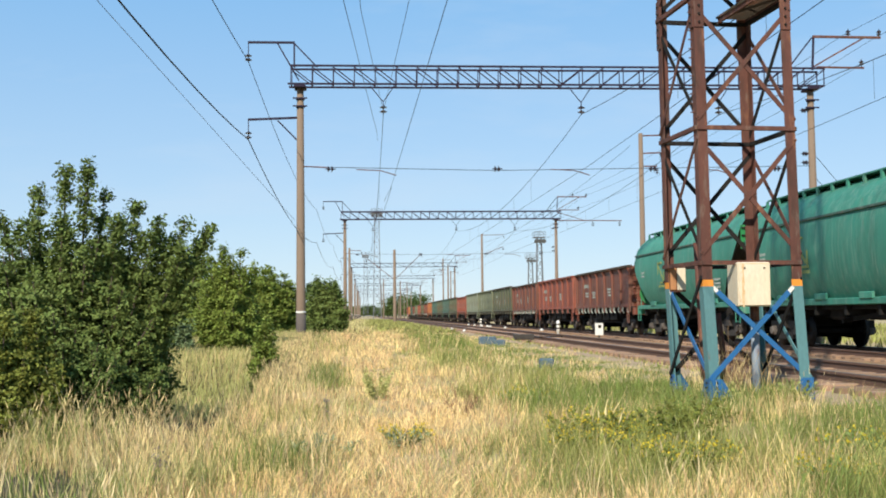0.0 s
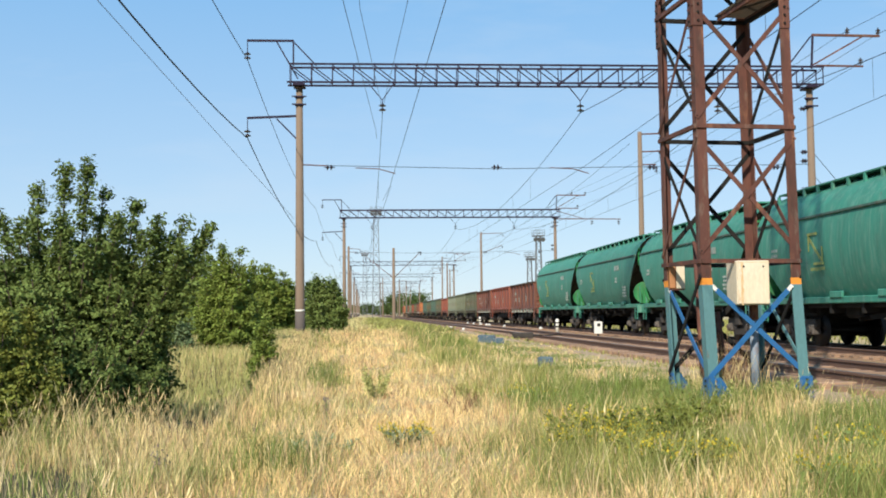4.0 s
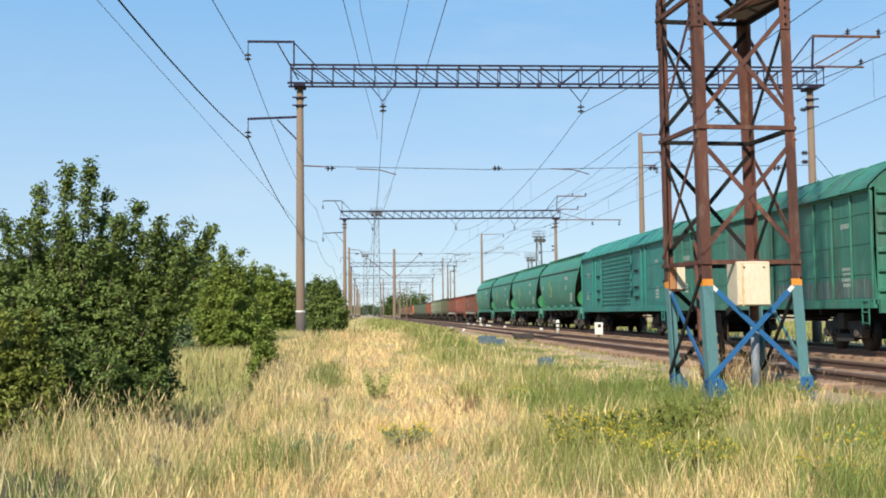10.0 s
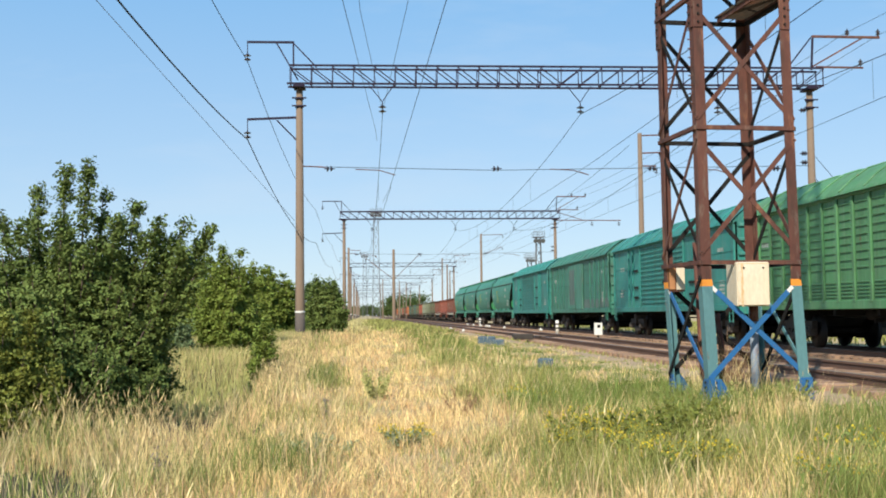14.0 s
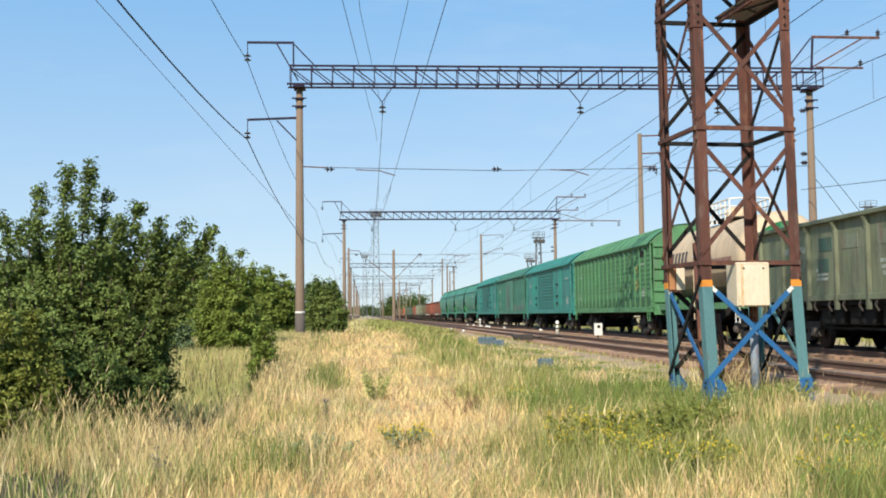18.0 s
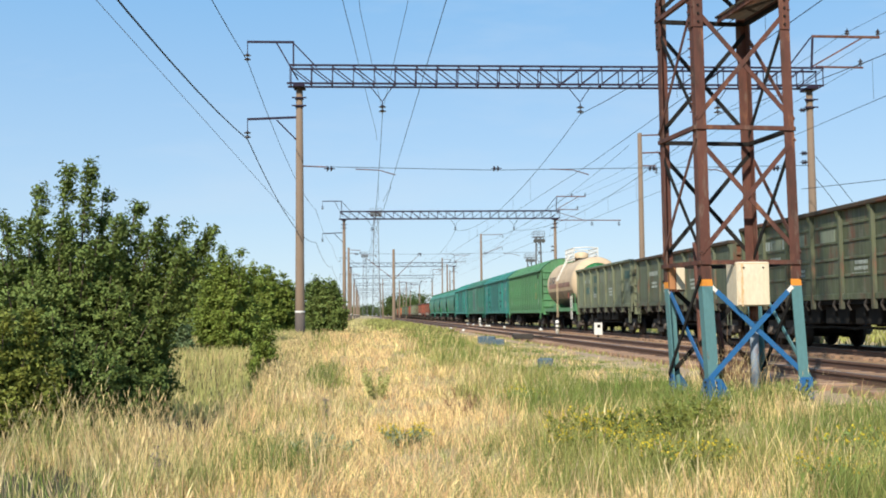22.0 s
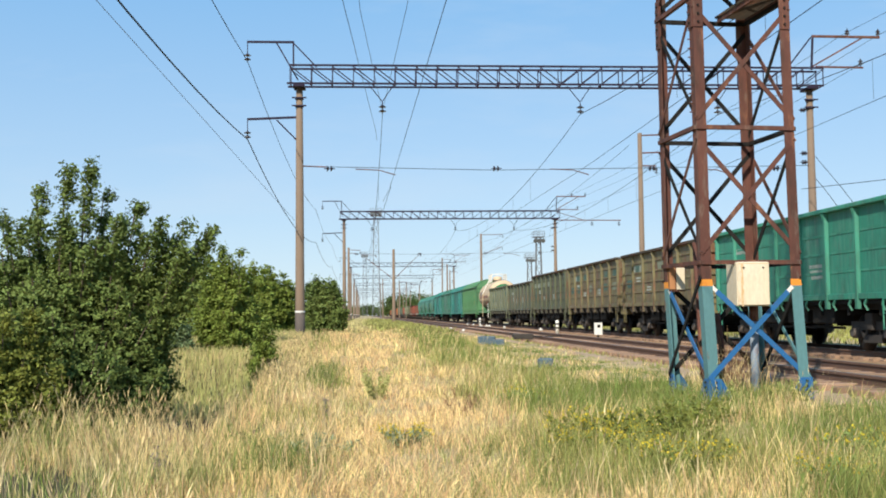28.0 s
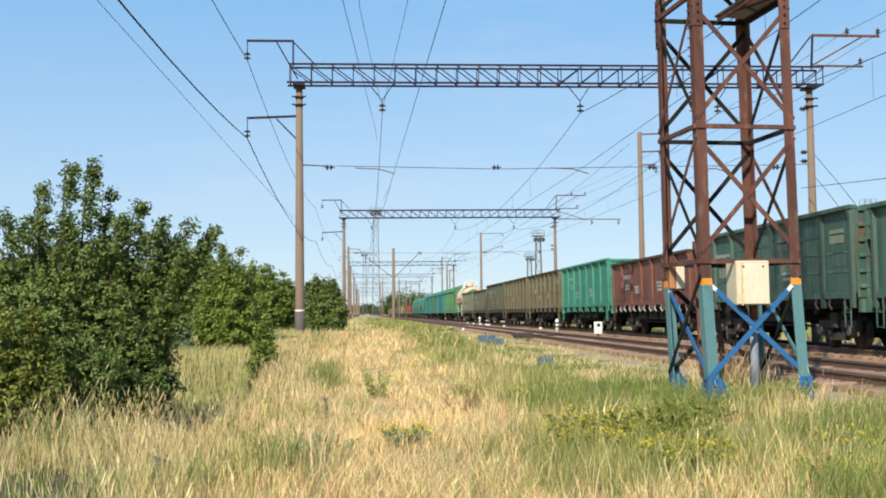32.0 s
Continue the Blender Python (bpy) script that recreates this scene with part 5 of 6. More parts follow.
def boxcar(colour, words, L, style):
    """A covered wagon with an arched roof, side posts and sliding doors."""
    m = M[colour]
    w = thing("boxcar", words, "freight wagon", "wagons of the train")
    running_gear(w, L, m, L / 2 - 3.3, 1.1)
    h, X, zb, ze = L / 2 - 0.6, 1.50, 1.0, 3.86
    for s in (-1, 1):
        xa, xb = sorted((s * X, s * (X - 0.06)))
        side = part("side_wall", box(xa, xb, -h, h, zb, ze), m, w)
        part("side_sill", box(min(s * (X - 0.05), s * (X + 0.05)), max(s * (X - 0.05), s * (X + 0.05)), -h, h, zb - 0.1, zb + 0.12, 0.01), m, w)
        part("eave_chord", box(min(s * (X - 0.02), s * (X + 0.06)), max(s * (X - 0.02), s * (X + 0.03)), -h, h, ze - 0.1, ze - 0.02, 0.01), m, w)

        def posts(ys, wd=0.1, dp=0.06):
            first = None
            for y in ys:
                if first is None:
                    first = part("post", box(min(s * X, s * (X + dp)), max(s * X, s * (X + dp)), -wd / 2, wd / 2, zb + 0.05, ze - 0.1, 0.015), m, side)
                    first.location.y = y
                else:
                    again(first).location.y = y

        def ribs(y0, y1, zs, dp, ht, name="panel_rib"):
            first = None
            for z in zs:
                if first is None:
                    first = part(name, box(min(s * X, s * (X + dp)), max(s * X, s * (X + dp)), y0, y1, -ht / 2, ht / 2, ht * 0.3), m, side)
                    first.location.z = z
                else:
                    again(first).location.z = z

        if style == "corrugated":
            posts([h - 0.06, h - 3.0, h - 3.75, h - 5.15, -h + 5.95, -h + 4.0, -h + 3.3, -h + 0.06])
            for y0, y1 in ((-h + 6.0, h - 5.2),):
                ribs(y0, y1, [zb + 0.3 + 0.196 * k for k in range(13)], 0.04, 0.11)
            ribs(h - 2.9, h - 0.15, [zb + 0.9, zb + 1.9], 0.015, 0.04, "seam")
            ribs(-h + 0.15, -h + 3.2, [zb + 0.9, zb + 1.9], 0.015, 0.04, "seam")
            for yy in (h - 4.4, -h + 4.9):
                for z in (zb + 0.55, zb + 1.0, zb + 1.75):
                    part("latch", box(min(s * (X + 0.01), s * (X + 0.07)), max(s * (X + 0.01), s * (X + 0.07)), yy - 0.3, yy + 0.3, z - 0.05, z + 0.04), M["black"], side)
        elif style == "smooth":
            n = 4
            ends = [h - 0.06 - 1.15 * k for k in range(n + 1)]
            posts(ends + [-y for y in ends], 0.09, 0.05)
            ribs(-h + 0.1, h - 0.1, [zb + 0.75, zb + 1.5, zb + 2.25], 0.012, 0.03, "seam")
            door = part("sliding_door", box(min(s * (X + 0.02), s * (X + 0.075)), max(s * (X + 0.02), s * (X + 0.075)), -2.1, 2.1, zb + 0.1, ze - 0.2, 0.02), m, side)
            if s < 0:
                part("patch", box(-X - 0.079, -X - 0.0755, 0.25, 1.9, zb + 0.35, ze - 0.45), M["scuff"], side, "scuffed grey repainted patch")
                part("patch", box(-X - 0.0045, -X - 0.001, -h + 0.2, -2.15, zb + 0.16, zb + 0.62), M["scuff"], side, "scuffed grey lower panel")
            for y in (-2.0, 0.0, 2.0):
                part("door_post", box(min(s * (X + 0.07), s * (X + 0.1)), max(s * (X + 0.07), s * (X + 0.1)), y - 0.05, y + 0.05, zb + 0.12, ze - 0.22), m, side)
        else:
            n = round(2 * h / 0.96)
            st = (2 * h - 0.12) / n
            posts([-h + 0.06 + st * k for k in range(n + 1)], 0.14, 0.06)
            first = None
            for k in range(n):
                yc = -h + 0.06 + st * (k + 0.5)
                for z in [zb + 0.22 + 0.09 * q for q in range(5)] + [zb + 0.95 + 0.205 * q for q in range(9)]:
                    if first is None:
                        first = part("panel_rib", box(min(s * X, s * (X + 0.03)), max(s * X, s * (X + 0.03)), -st / 2 + 0.15, st / 2 - 0.15, -0.022, 0.022, 0.006), m, side)
                        first.location = (0, yc, z)
                    elif s < 0:
                        again(first).location = (0, yc, z)
            part("vent", box(min(s * X, s * (X + 0.04)), max(s * X, s * (X + 0.04)), -h + 1.3, -h + 2.1, ze - 0.5, ze - 0.25), M["black"], side)
    bm = bmesh.new()
    prof = [(-X - 0.16, ze - 0.04), (-X - 0.14, ze + 0.03), (-1.3, ze + 0.35), (-0.85, ze + 0.66), (-0.4, ze + 0.80), (0, ze + 0.84), (0.4, ze + 0.80), (0.85, ze + 0.66), (1.3, ze + 0.35), (X + 0.14, ze + 0.03), (X + 0.16, ze - 0.04)]
    nseg = 12
    rows = [[bm.verts.new((x, -h - 0.06 + (2 * h + 0.12) * k / nseg, z)) for x, z in prof] for k in range(nseg + 1)]
    for a, b in zip(rows, rows[1:]):
        for k in range(len(prof) - 1):
            bm.faces.new((a[k], a[k + 1], b[k + 1], b[k])).smooth = True
    bmesh.ops.recalc_face_normals(bm, faces=bm.faces[:])
    roof = part("roof", bm, M["leaf_paint" if style == "pressed" else colour], w, "arched sheet-metal roof")
    for k in range(1, 12):
        y = -h + 2 * h * k / 12
        part("roof_rib", tube([(x * 1.004, y, z + 0.012) for x, z in prof[1:-1]], 0.022, 4), m, roof)
    for s in (-1, 1):
        bm = bmesh.new()
        pts = [(-X + 0.062, zb)] + [(x * 0.96, z) for x, z in prof[1:-1]] + [(X - 0.062, zb)]
        a = [bm.verts.new((x, s * h, z)) for x, z in pts]
        b = [bm.verts.new((x, s * (h - 0.05), z)) for x, z in pts]
        bm.faces.new(a), bm.faces.new(b[::-1])
        for i in range(len(a)):
            bm.faces.new((a[i], a[(i + 1) % len(a)], b[(i + 1) % len(a)], b[i]))
        bmesh.ops.recalc_face_normals(bm, faces=bm.faces[:])
        end = part("end_wall", bm, m, w)
        for k in range(6):
            z = zb + 0.35 + 0.48 * k
            part("end_rib", box(-X + 0.08, X - 0.08, min(s * h, s * (h + 0.08)), max(s * h, s * (h + 0.08)), z - 0.06, z + 0.06, 0.02), m, end)
        step_ladder(w, -X - 0.07, s * (h - 0.4), 0.5, zb + 0.1, m, 0.36)
        step_ladder(w, X + 0.07, s * (h - 0.4), 0.5, zb + 0.1, m, 0.36)
    x = -X - 0.004
    marks(w, x, [(h - 1.6, 2.9, 0.9, 0.2, 1), (h - 1.5, 1.9, 0.6, 0.09, 3), (-h + 1.6, 3.0, 0.7, 0.14, 1), (-h + 1.5, 1.9, 0.6, 0.09, 4)], M["letter"])
    if style == "pressed":
        for y, z, q in ((-h + 2.4, 2.85, 0.5), (-h + 2.4, 2.2, 0.8)):
            part("emblem", join(box(x - 0.062, x - 0.058, y - 0.3, y + 0.3, z - 0.05, z + 0.12), box(x - 0.062, x - 0.058, y - 0.12, y + 0.22, z - 0.4 * q, z - 0.1), box(x - 0.062, x - 0.058, y - 0.3, y - 0.2, z - 0.3 * q, z + 0.2)), M["letter_y"], w, "faded yellow painted emblem")
    return w


def tank_wagon(L=12.02):
    w = thing("tank_wagon", "cream tank wagon with a wine-red stripe, white railings and oil stains", "freight wagon", "wagons of the train")
    running_gear(w, L, M["leaf_paint"], L / 2 - 2.1, 1.12)
    R, zc, h = 1.5, 2.72, 4.6
    ends = [(0, 0.02), (0.05, 0.45), (0.12, 0.85), (0.25, 1.2), (0.42, 1.42), (0.62, 1.5)]
    pts = [(0, -h - 0.35 + y, zc) for y, _ in ends] + [(0, y, zc) for y in np.linspace(-h + 0.6, h - 0.6, 7)] + [(0, h + 0.35 - y, zc) for y, _ in ends[::-1]]
    rad = [r for _, r in ends] + [R] * 7 + [r for _, r in ends[::-1]]
    body = part("tank", tube(pts, rad, 48), M["beige"], w)
    for y in (-3.4, -1.1, 1.2, 3.5):
        part("hoop", tube([(0, y - 0.03, zc), (0, y + 0.03, zc)], R + 0.006, 48, cap=False), M["beige"], body)

    def belt(name, y0, y1, a0, a1, material, label):
        """A painted band or stain that follows the shell between two angles."""
        bm = bmesh.new()
        n = 10
        rows = [[bm.verts.new(((R + 0.008) * math.cos(a0 + (a1 - a0) * k / n), y, zc + (R + 0.008) * math.sin(a0 + (a1 - a0) * k / n))) for k in range(n + 1)] for y in np.linspace(y0, y1, 6)]
        for a, b in zip(rows, rows[1:]):
            for k in range(n):
                bm.faces.new((a[k], a[k + 1], b[k + 1], b[k])).smooth = True
        part(name, bm, material, body, label)

    belt("stripe", -h + 0.9, h - 1.0, math.pi - 0.02, math.pi + 0.17, M["wine"], "wine-red stripe")
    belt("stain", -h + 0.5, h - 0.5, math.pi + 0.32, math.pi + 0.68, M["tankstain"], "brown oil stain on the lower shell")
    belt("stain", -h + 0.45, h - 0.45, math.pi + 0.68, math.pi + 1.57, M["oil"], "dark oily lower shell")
    part("end_disc", tube([(0, -h - 0.2, zc), (0, -h - 0.36, zc)], [1.12, 0.6], 32), M["bright_green"], body, "green painted tank end")
    part("frame", join(box(-1.5, -1.3, -5.5, 5.5, 0.98, 1.2), box(1.3, 1.5, -5.5, 5.5, 0.98, 1.2)), M["leaf_paint"], w, "green underframe")
    for y in (-3.3, 3.3):
        part("saddle", box(-1.2, 1.2, y - 0.35, y + 0.35, 1.1, 1.45, 0.03), M["leaf_paint"], w)
    part("dome", tube([(0, 0, zc + R - 0.1), (0, 0, zc + R + 0.4), (0, 0, zc + R + 0.52)], [0.45, 0.45, 0.25], 20), M["beige"], w, "filling dome")
    part("gangway", box(-0.75, 0.75, -1.5, 1.5, zc + R + 0.02, zc + R + 0.07), M["dirty"], w)
    for sx in (-1, 1):
        for y in (-1.45, -0.97, -0.48, 0.0, 0.48, 0.97, 1.45):
            part("rail_post", tube([(sx * 0.75, y, zc + R - 0.1), (sx * 0.75, y, zc + R + 0.7)], 0.034, 6), M["white"], w)
        for z in (0.22, 0.45, 0.7):
            part("handrail", tube([(sx * 0.75, -1.45, zc + R + z), (sx * 0.75, 1.45, zc + R + z)], 0.034, 6), M["white"], w, "white handrail")
    for y in (-1.6, 1.6):
        part("handrail", tube([(-0.75, y * 0.9, zc + R + 0.7), (0, y, zc + R + 0.74), (0.75, y * 0.9, zc + R + 0.7)], 0.034, 6), M["white"], w)
    step_ladder(w, -1.56, 0.2, 0.6, zc + 0.2, M["beige"], 0.4)
    part("ladder_top", join(beam((-1.58, 0.0, zc + 0.2), (-0.78, 0.0, zc + R + 0.3), 0.04, 0.04), beam((-1.58, 0.4, zc + 0.2), (-0.78, 0.4, zc + R + 0.3), 0.04, 0.04)), M["white"], w)
    step_ladder(w, -1.5, -h + 0.4, 0.5, 1.9, M["white"], 0.4)
    part("end_rail", tube([(-1.4, -h - 0.3, 1.2), (-1.4, -h - 0.3, 2.0), (-1.4, -h + 0.6, 2.0), (-1.4, -h + 0.6, 1.2)], 0.025, 6), M["leaf_paint"], w)
    part("placard", box(-1.56, -1.54, -h + 0.9, -h + 1.25, 1.75, 2.1), M["redbrown"], w, "red hazard placard")
    # lettering of the owner as plain bars
    bm = bmesh.new()
    for k, y in enumerate(np.linspace(1.6, 3.4, 5)):
        a = math.pi - 0.32
        beam((math.cos(a) * (R + 0.01), y, zc + math.sin(a) * (R + 0.01)), (math.cos(a + 0.28) * (R + 0.012), y, zc + math.sin(a + 0.28) * (R + 0.012)), 0.02, 0.26, bm)
    part("lettering", bm, M["oil"], body, "dark lettering bars")
    return w


TRAIN = []


def couple(w, front, L):
    TRAIN.append((w, front - L / 2))


def build_train():
    # wagons ahead of the hoppers, from near to far
    kinds = {}
    ahead = ["brown", "redbrown", "brown", "moss", "greygreen", "palegreen", "redbrown", "moss", "darkgreen", "moss", "darkgreen", "orange", "brown", "moss", "redbrown", "greygreen", "brown", "darkgreen", "orange", "brown"]
    words = {"brown": "rusty brown open gondola wagon", "redbrown": "faded red open gondola wagon", "moss": "moss-green open gondola wagon", "greygreen": "grey-green open gondola wagon",
             "palegreen": "pale green open gondola wagon", "darkgreen": "dark green open gondola wagon", "orange": "orange open gondola wagon with rust"}
    front = 49.95
    for k, c in enumerate(ahead):
        front += 13.92
        if c in kinds:
            w = copy_thing(kinds[c], pose(0, 0, 0))
        else:
            w = kinds[c] = gondola(c, words[c], 3.1 if c in ("brown", "redbrown") else 3.22, style="plain", bays=7)
        couple(w, front, 13.92)
    h = hopper()
    for k in range(4):
        couple(h if k == 0 else copy_thing(h, pose(0, 0, 0)), 49.95 - 14.73 * k, 14.72)
    couple(boxcar("teal", "teal boxcar with corrugated middle panels and worn stencils", 18.7, "corrugated"), -8.97, 18.7)
    couple(boxcar("teal_b", "green-teal boxcar with smooth sliding doors and scuffed paint", 18.45, "smooth"), -27.67, 18.45)
    couple(boxcar("teal", "teal boxcar with corrugated middle panels and black latches", 19.0, "corrugated"), -46.15, 19.0)
    couple(boxcar("leaf_paint", "leaf-green boxcar with pressed ribbed panels and yellow stencils", 18.35, "pressed"), -65.2, 18.35)
    couple(tank_wagon(), -83.55, 12.02)
    rear = [("greygreen", "grey-green open gondola wagon with dark patches", 3.32, "plain", 7, 11), ("greygreen_b", "dusty dark grey-green open gondola wagon", 3.25, "plain", 7, None),
            ("moss", "tall moss-green gondola wagon with pressed side panels", 3.55, "pressed", 7, 5), ("olive", "tall olive-brown gondola wagon with repainted patches", 3.55, "pressed", 7, 7),
            ("olive", "tall olive-brown gondola wagon with worn stencils", 3.55, "pressed", 7, 9), ("mint", "bright mint-green open gondola wagon with fresh paint", 3.56, "seam", 7, None),
            ("brown", "low rusty brown open gondola wagon", 3.2, "plain", 7, None), ("darkgreen", "tall dark green gondola wagon with ribbed ends", 3.5, "seam", 7, 13), ("darkgreen", "dark green gondola wagon", 3.4, "plain", 7, None)]
    front = -95.55
    for c, wd, H, st, bays, pt in rear:
        couple(gondola(c, wd, H, 13.92, st, bays, pt), front, 13.92)
        front -= 13.93


build_train()


# ---- bushes and trees ----
def leaf_cloud(centres, seed, size, squash=0.5, facing=None):
    """Quads shaped like leaves at the given places, turned at random, or roughly towards facing."""
    rng = np.random.RandomState(seed)
    c = np.asarray(centres)
    n = len(c)
    nrm = rng.normal(size=(n, 3))
    if facing is not None:
        nrm = facing * 1.3 + nrm * 0.8
    nrm /= np.linalg.norm(nrm, axis=1, keepdims=True)
    d = np.cross(nrm, rng.normal(size=(n, 3)))
    d /= np.linalg.norm(d, axis=1, keepdims=True)
    u = np.cross(nrm, d)
    s = (size * rng.uniform(0.6, 1.25, n))[:, None]
    V = np.stack([c - d * s * 0.5, c + u * s * squash * 0.5 + nrm * s * 0.08, c + d * s * 0.5, c - u * s * squash * 0.5 + nrm * s * 0.08], 1).reshape(-1, 3)
    F = np.arange(n * 4).reshape(-1, 4)
    return V, F


def bush(name, label, category, at, height, radius, boughs, leaf_size, material, seed, leads=(), group="bushes along the ditch", top=0.78, twig=0.5, gap=0.13, per=9):
    """A shrub of many stems: each bough carries side twigs, each twig sprays of leaves that face alike, so that light and dark clumps and gaps show.
    leads are the tips of long shoots that stand out of the crown; top is the height of the leafy body as a share of the whole."""
    rng = np.random.RandomState(seed)
    b = thing(name, label, category, group, at)
    stems, cloud, face = bmesh.new(), [], []
    body = height * top
    mid = np.array([0, 0, body * 0.45])
    lobe = rng.uniform(0, 6.28, 3)
    tips = [(np.array(p, dtype=float), 0.30 * height / 4.4) for p in leads]
    for k in range(boughs):
        az = 2.39996 * k + rng.uniform(-0.3, 0.3)
        rise = math.asin(min(1.0, (k + rng.uniform(0, 1)) / boughs * 1.02))
        r = radius * (1 + 0.12 * math.sin(3 * az + lobe[0]) + 0.1 * math.sin(5 * az + lobe[1])) * rng.uniform(0.62, 1.0) ** 0.6 * (0.7 + 0.3 * min(1.0, math.sin(rise) / 0.4))
        z = 0.04 * height + (body - 0.04 * height) * math.sin(rise) * rng.uniform(0.85, 1.08)
        tips.append((np.array([math.cos(az) * math.cos(rise) ** 0.7 * r, math.sin(az) * math.cos(rise) ** 0.7 * r, z]), twig * height / 4.4))
    for lead, (tip, tw) in enumerate(tips):
        lead = lead < len(leads)
        flat = tip * np.array([1, 1, 0])
        p0 = flat * 0.08
        p1 = p0 + flat * 0.5 + np.array([0, 0, tip[2] * 0.3])
        p2 = tip - flat * 0.22 - np.array([0, 0, tip[2] * 0.3]) + rng.normal(size=3) * 0.04 * height / 4
        f = np.linspace(0, 1, 8)[:, None]
        bez = lambda q: (1 - q) ** 3 * p0 + 3 * (1 - q) ** 2 * q * p1 + 3 * (1 - q) * q ** 2 * p2 + q ** 3 * tip
        tube(bez(f), list(np.linspace(0.0085 * height, 0.0015 * height, 8)), 5, stems, cap=False)
        length = np.linalg.norm(np.diff(bez(f), axis=0), axis=1).sum()
        n = max(4, int(length / gap * (2.3 if lead else 1.0)))
        t = np.sort(rng.uniform(0.0, 1.0, n) ** (0.75 if lead else 1.0) * 0.76 + 0.24)[:, None]
        T = bez(np.clip(t + 0.02, 0, 1.02)) - bez(t - 0.02)
        T /= np.linalg.norm(T, axis=1, keepdims=True) + 1e-9
        turn = 2.4 * np.arange(n) + rng.uniform(0, 6.28)
        side = np.stack([np.cos(turn), np.sin(turn), rng.uniform(-0.25, 0.35, n)], -1)
        side -= T * (side * T).sum(1, keepdims=True)
        side /= np.linalg.norm(side, axis=1, keepdims=True) + 1e-9
        reach = (tw * (1 - t[:, 0]) ** 0.75 * rng.uniform(0.6, 1.25, n) + (0.022 if lead else 0.035) * height)[:, None]
        spray = 0.5 * T + side
        spray /= np.linalg.norm(spray, axis=1, keepdims=True)
        for w in range(4):
            u = (w + rng.uniform(0.1, 0.9, (n, 1))) / 4
            far_in = reach[:, 0] > 0.05 * height * (w / 2.2)
            c = bez(t) + spray * reach * (0.25 + 0.75 * u) - np.array([0, 0, 1]) * (0.12 * reach * u ** 2)
            c = c[far_in] + rng.normal(size=(far_in.sum(), 3)) * 0.008 * height
            out = c - mid
            out /= np.linalg.norm(out, axis=1, keepdims=True) + 1e-6
            way = 0.55 * out + np.array([0, 0, 0.55]) + rng.normal(size=c.shape) * 0.5
            c, way = np.repeat(c, per, 0), np.repeat(way, per, 0)
            cloud.append(c + rng.normal(size=c.shape) * leaf_size * np.array([0.62, 0.62, 0.45]))
            face.append(way + rng.normal(size=c.shape) * 0.3)
    C, Nf = np.concatenate(cloud), np.concatenate(face)
    ok = C[:, 2] > 0.0
    tagged(part("woody_stem", stems, M["bark"], b, "brown woody stems"), kind="stuff")
    V, F = leaf_cloud(C[ok], seed + 1, leaf_size, 0.55, Nf[ok])
    cr = raw("crown", V, F, material)
    cr.parent = b
    tagged(cr, "leafy crown with ragged shoots and gaps", kind="stuff")
    return b, cr


def gz(x, y):
    return float(ground_z(x, y))


LEADS = ((-0.03, 0.1, 4.32), (0.43, -0.3, 4.38), (-0.37, -0.2, 4.0), (0.55, 0.2, 3.95), (1.1, 0.0, 3.78), (0.92, -0.5, 3.5), (-1.02, 0.1, 3.55), (-1.25, -0.4, 3.2), (1.5, -0.4, 3.45), (1.88, -0.1, 3.48),
         (2.22, 0.2, 3.4), (2.2, -0.5, 2.8), (-0.7, 0.6, 3.65), (0.75, 0.5, 3.6), (0.1, -0.6, 3.5), (-0.55, -0.6, 3.4), (1.95, -0.7, 3.0), (1.4, 0.5, 3.3), (-1.6, 0.0, 3.15), (1.65, -0.2, 3.15), (2.05, 0.35, 3.2), (1.25, -0.2, 3.3), (1.75, 0.2, 2.9))
_, CROWN = bush("bush", "large dark green wild bush with upright ragged shoots beside the ditch", "bush", (-4.68, 17.6, -0.75), 4.4, 2.0, 200, 0.07, M["leaf1"], 23, LEADS, top=0.74, twig=0.5, gap=0.09, per=11)
_, CROWN_B = bush("bush", "yellowish green leafy shrub at the foot of a larger bush", "bush", (-5.0, 15.3, -0.75), 2.3, 1.1, 90, 0.072, M["leaf_warm"], 12, ((-0.2, 0, 2.3), (0.5, 0.1, 2.1)), top=0.85, twig=0.6, gap=0.09)
bush("bush", "fresh green rounded bush in the ditch", "bush", (-3.75, 31.0, 0.0), 3.1, 1.0, 130, 0.095, M["leaf2"], 13, ((-0.2, 0, 3.2), (0.3, 0.1, 3.05), (-0.6, 0, 2.9), (0.7, 0, 2.7)), top=0.9, twig=0.45)
bush("bush", "dark green bush beside a concrete pole", "bush", (-1.9, 55.0, 0.1), 3.1, 1.15, 70, 0.14, M["leaf1"], 14, top=0.98, twig=0.5, gap=0.15)
bush("bush", "green bush in the hedge along the ditch", "bush", (-6.2, 42.0, -0.3), 3.7, 1.75, 110, 0.13, M["leaf2"], 15, ((-0.5, 0, 3.75), (0.6, 0, 3.6)), top=0.9, gap=0.15)
bush("bush", "green bush in the hedge along the ditch", "bush", (-4.3, 50.0, 0.0), 3.5, 1.6, 90, 0.15, M["leaf2"], 16, top=0.95, gap=0.16)
bush("bush", "green bush in the hedge along the ditch", "bush", (-8.4, 34.0, -0.4), 4.0, 2.2, 50, 0.14, M["leaf2"], 17, top=0.9, gap=0.17)
bush("bush", "green bush in the hedge along the ditch", "bush", (-9.5, 25.0, -0.4), 3.4, 2.0, 46, 0.13, M["leaf1"], 18, top=0.9, gap=0.17)
bush("bush", "green bush in the hedge along the ditch", "bush", (-10.5, 48.0, 0.0), 4.4, 2.6, 46, 0.19, M["leaf3"], 19, top=0.9, gap=0.2)
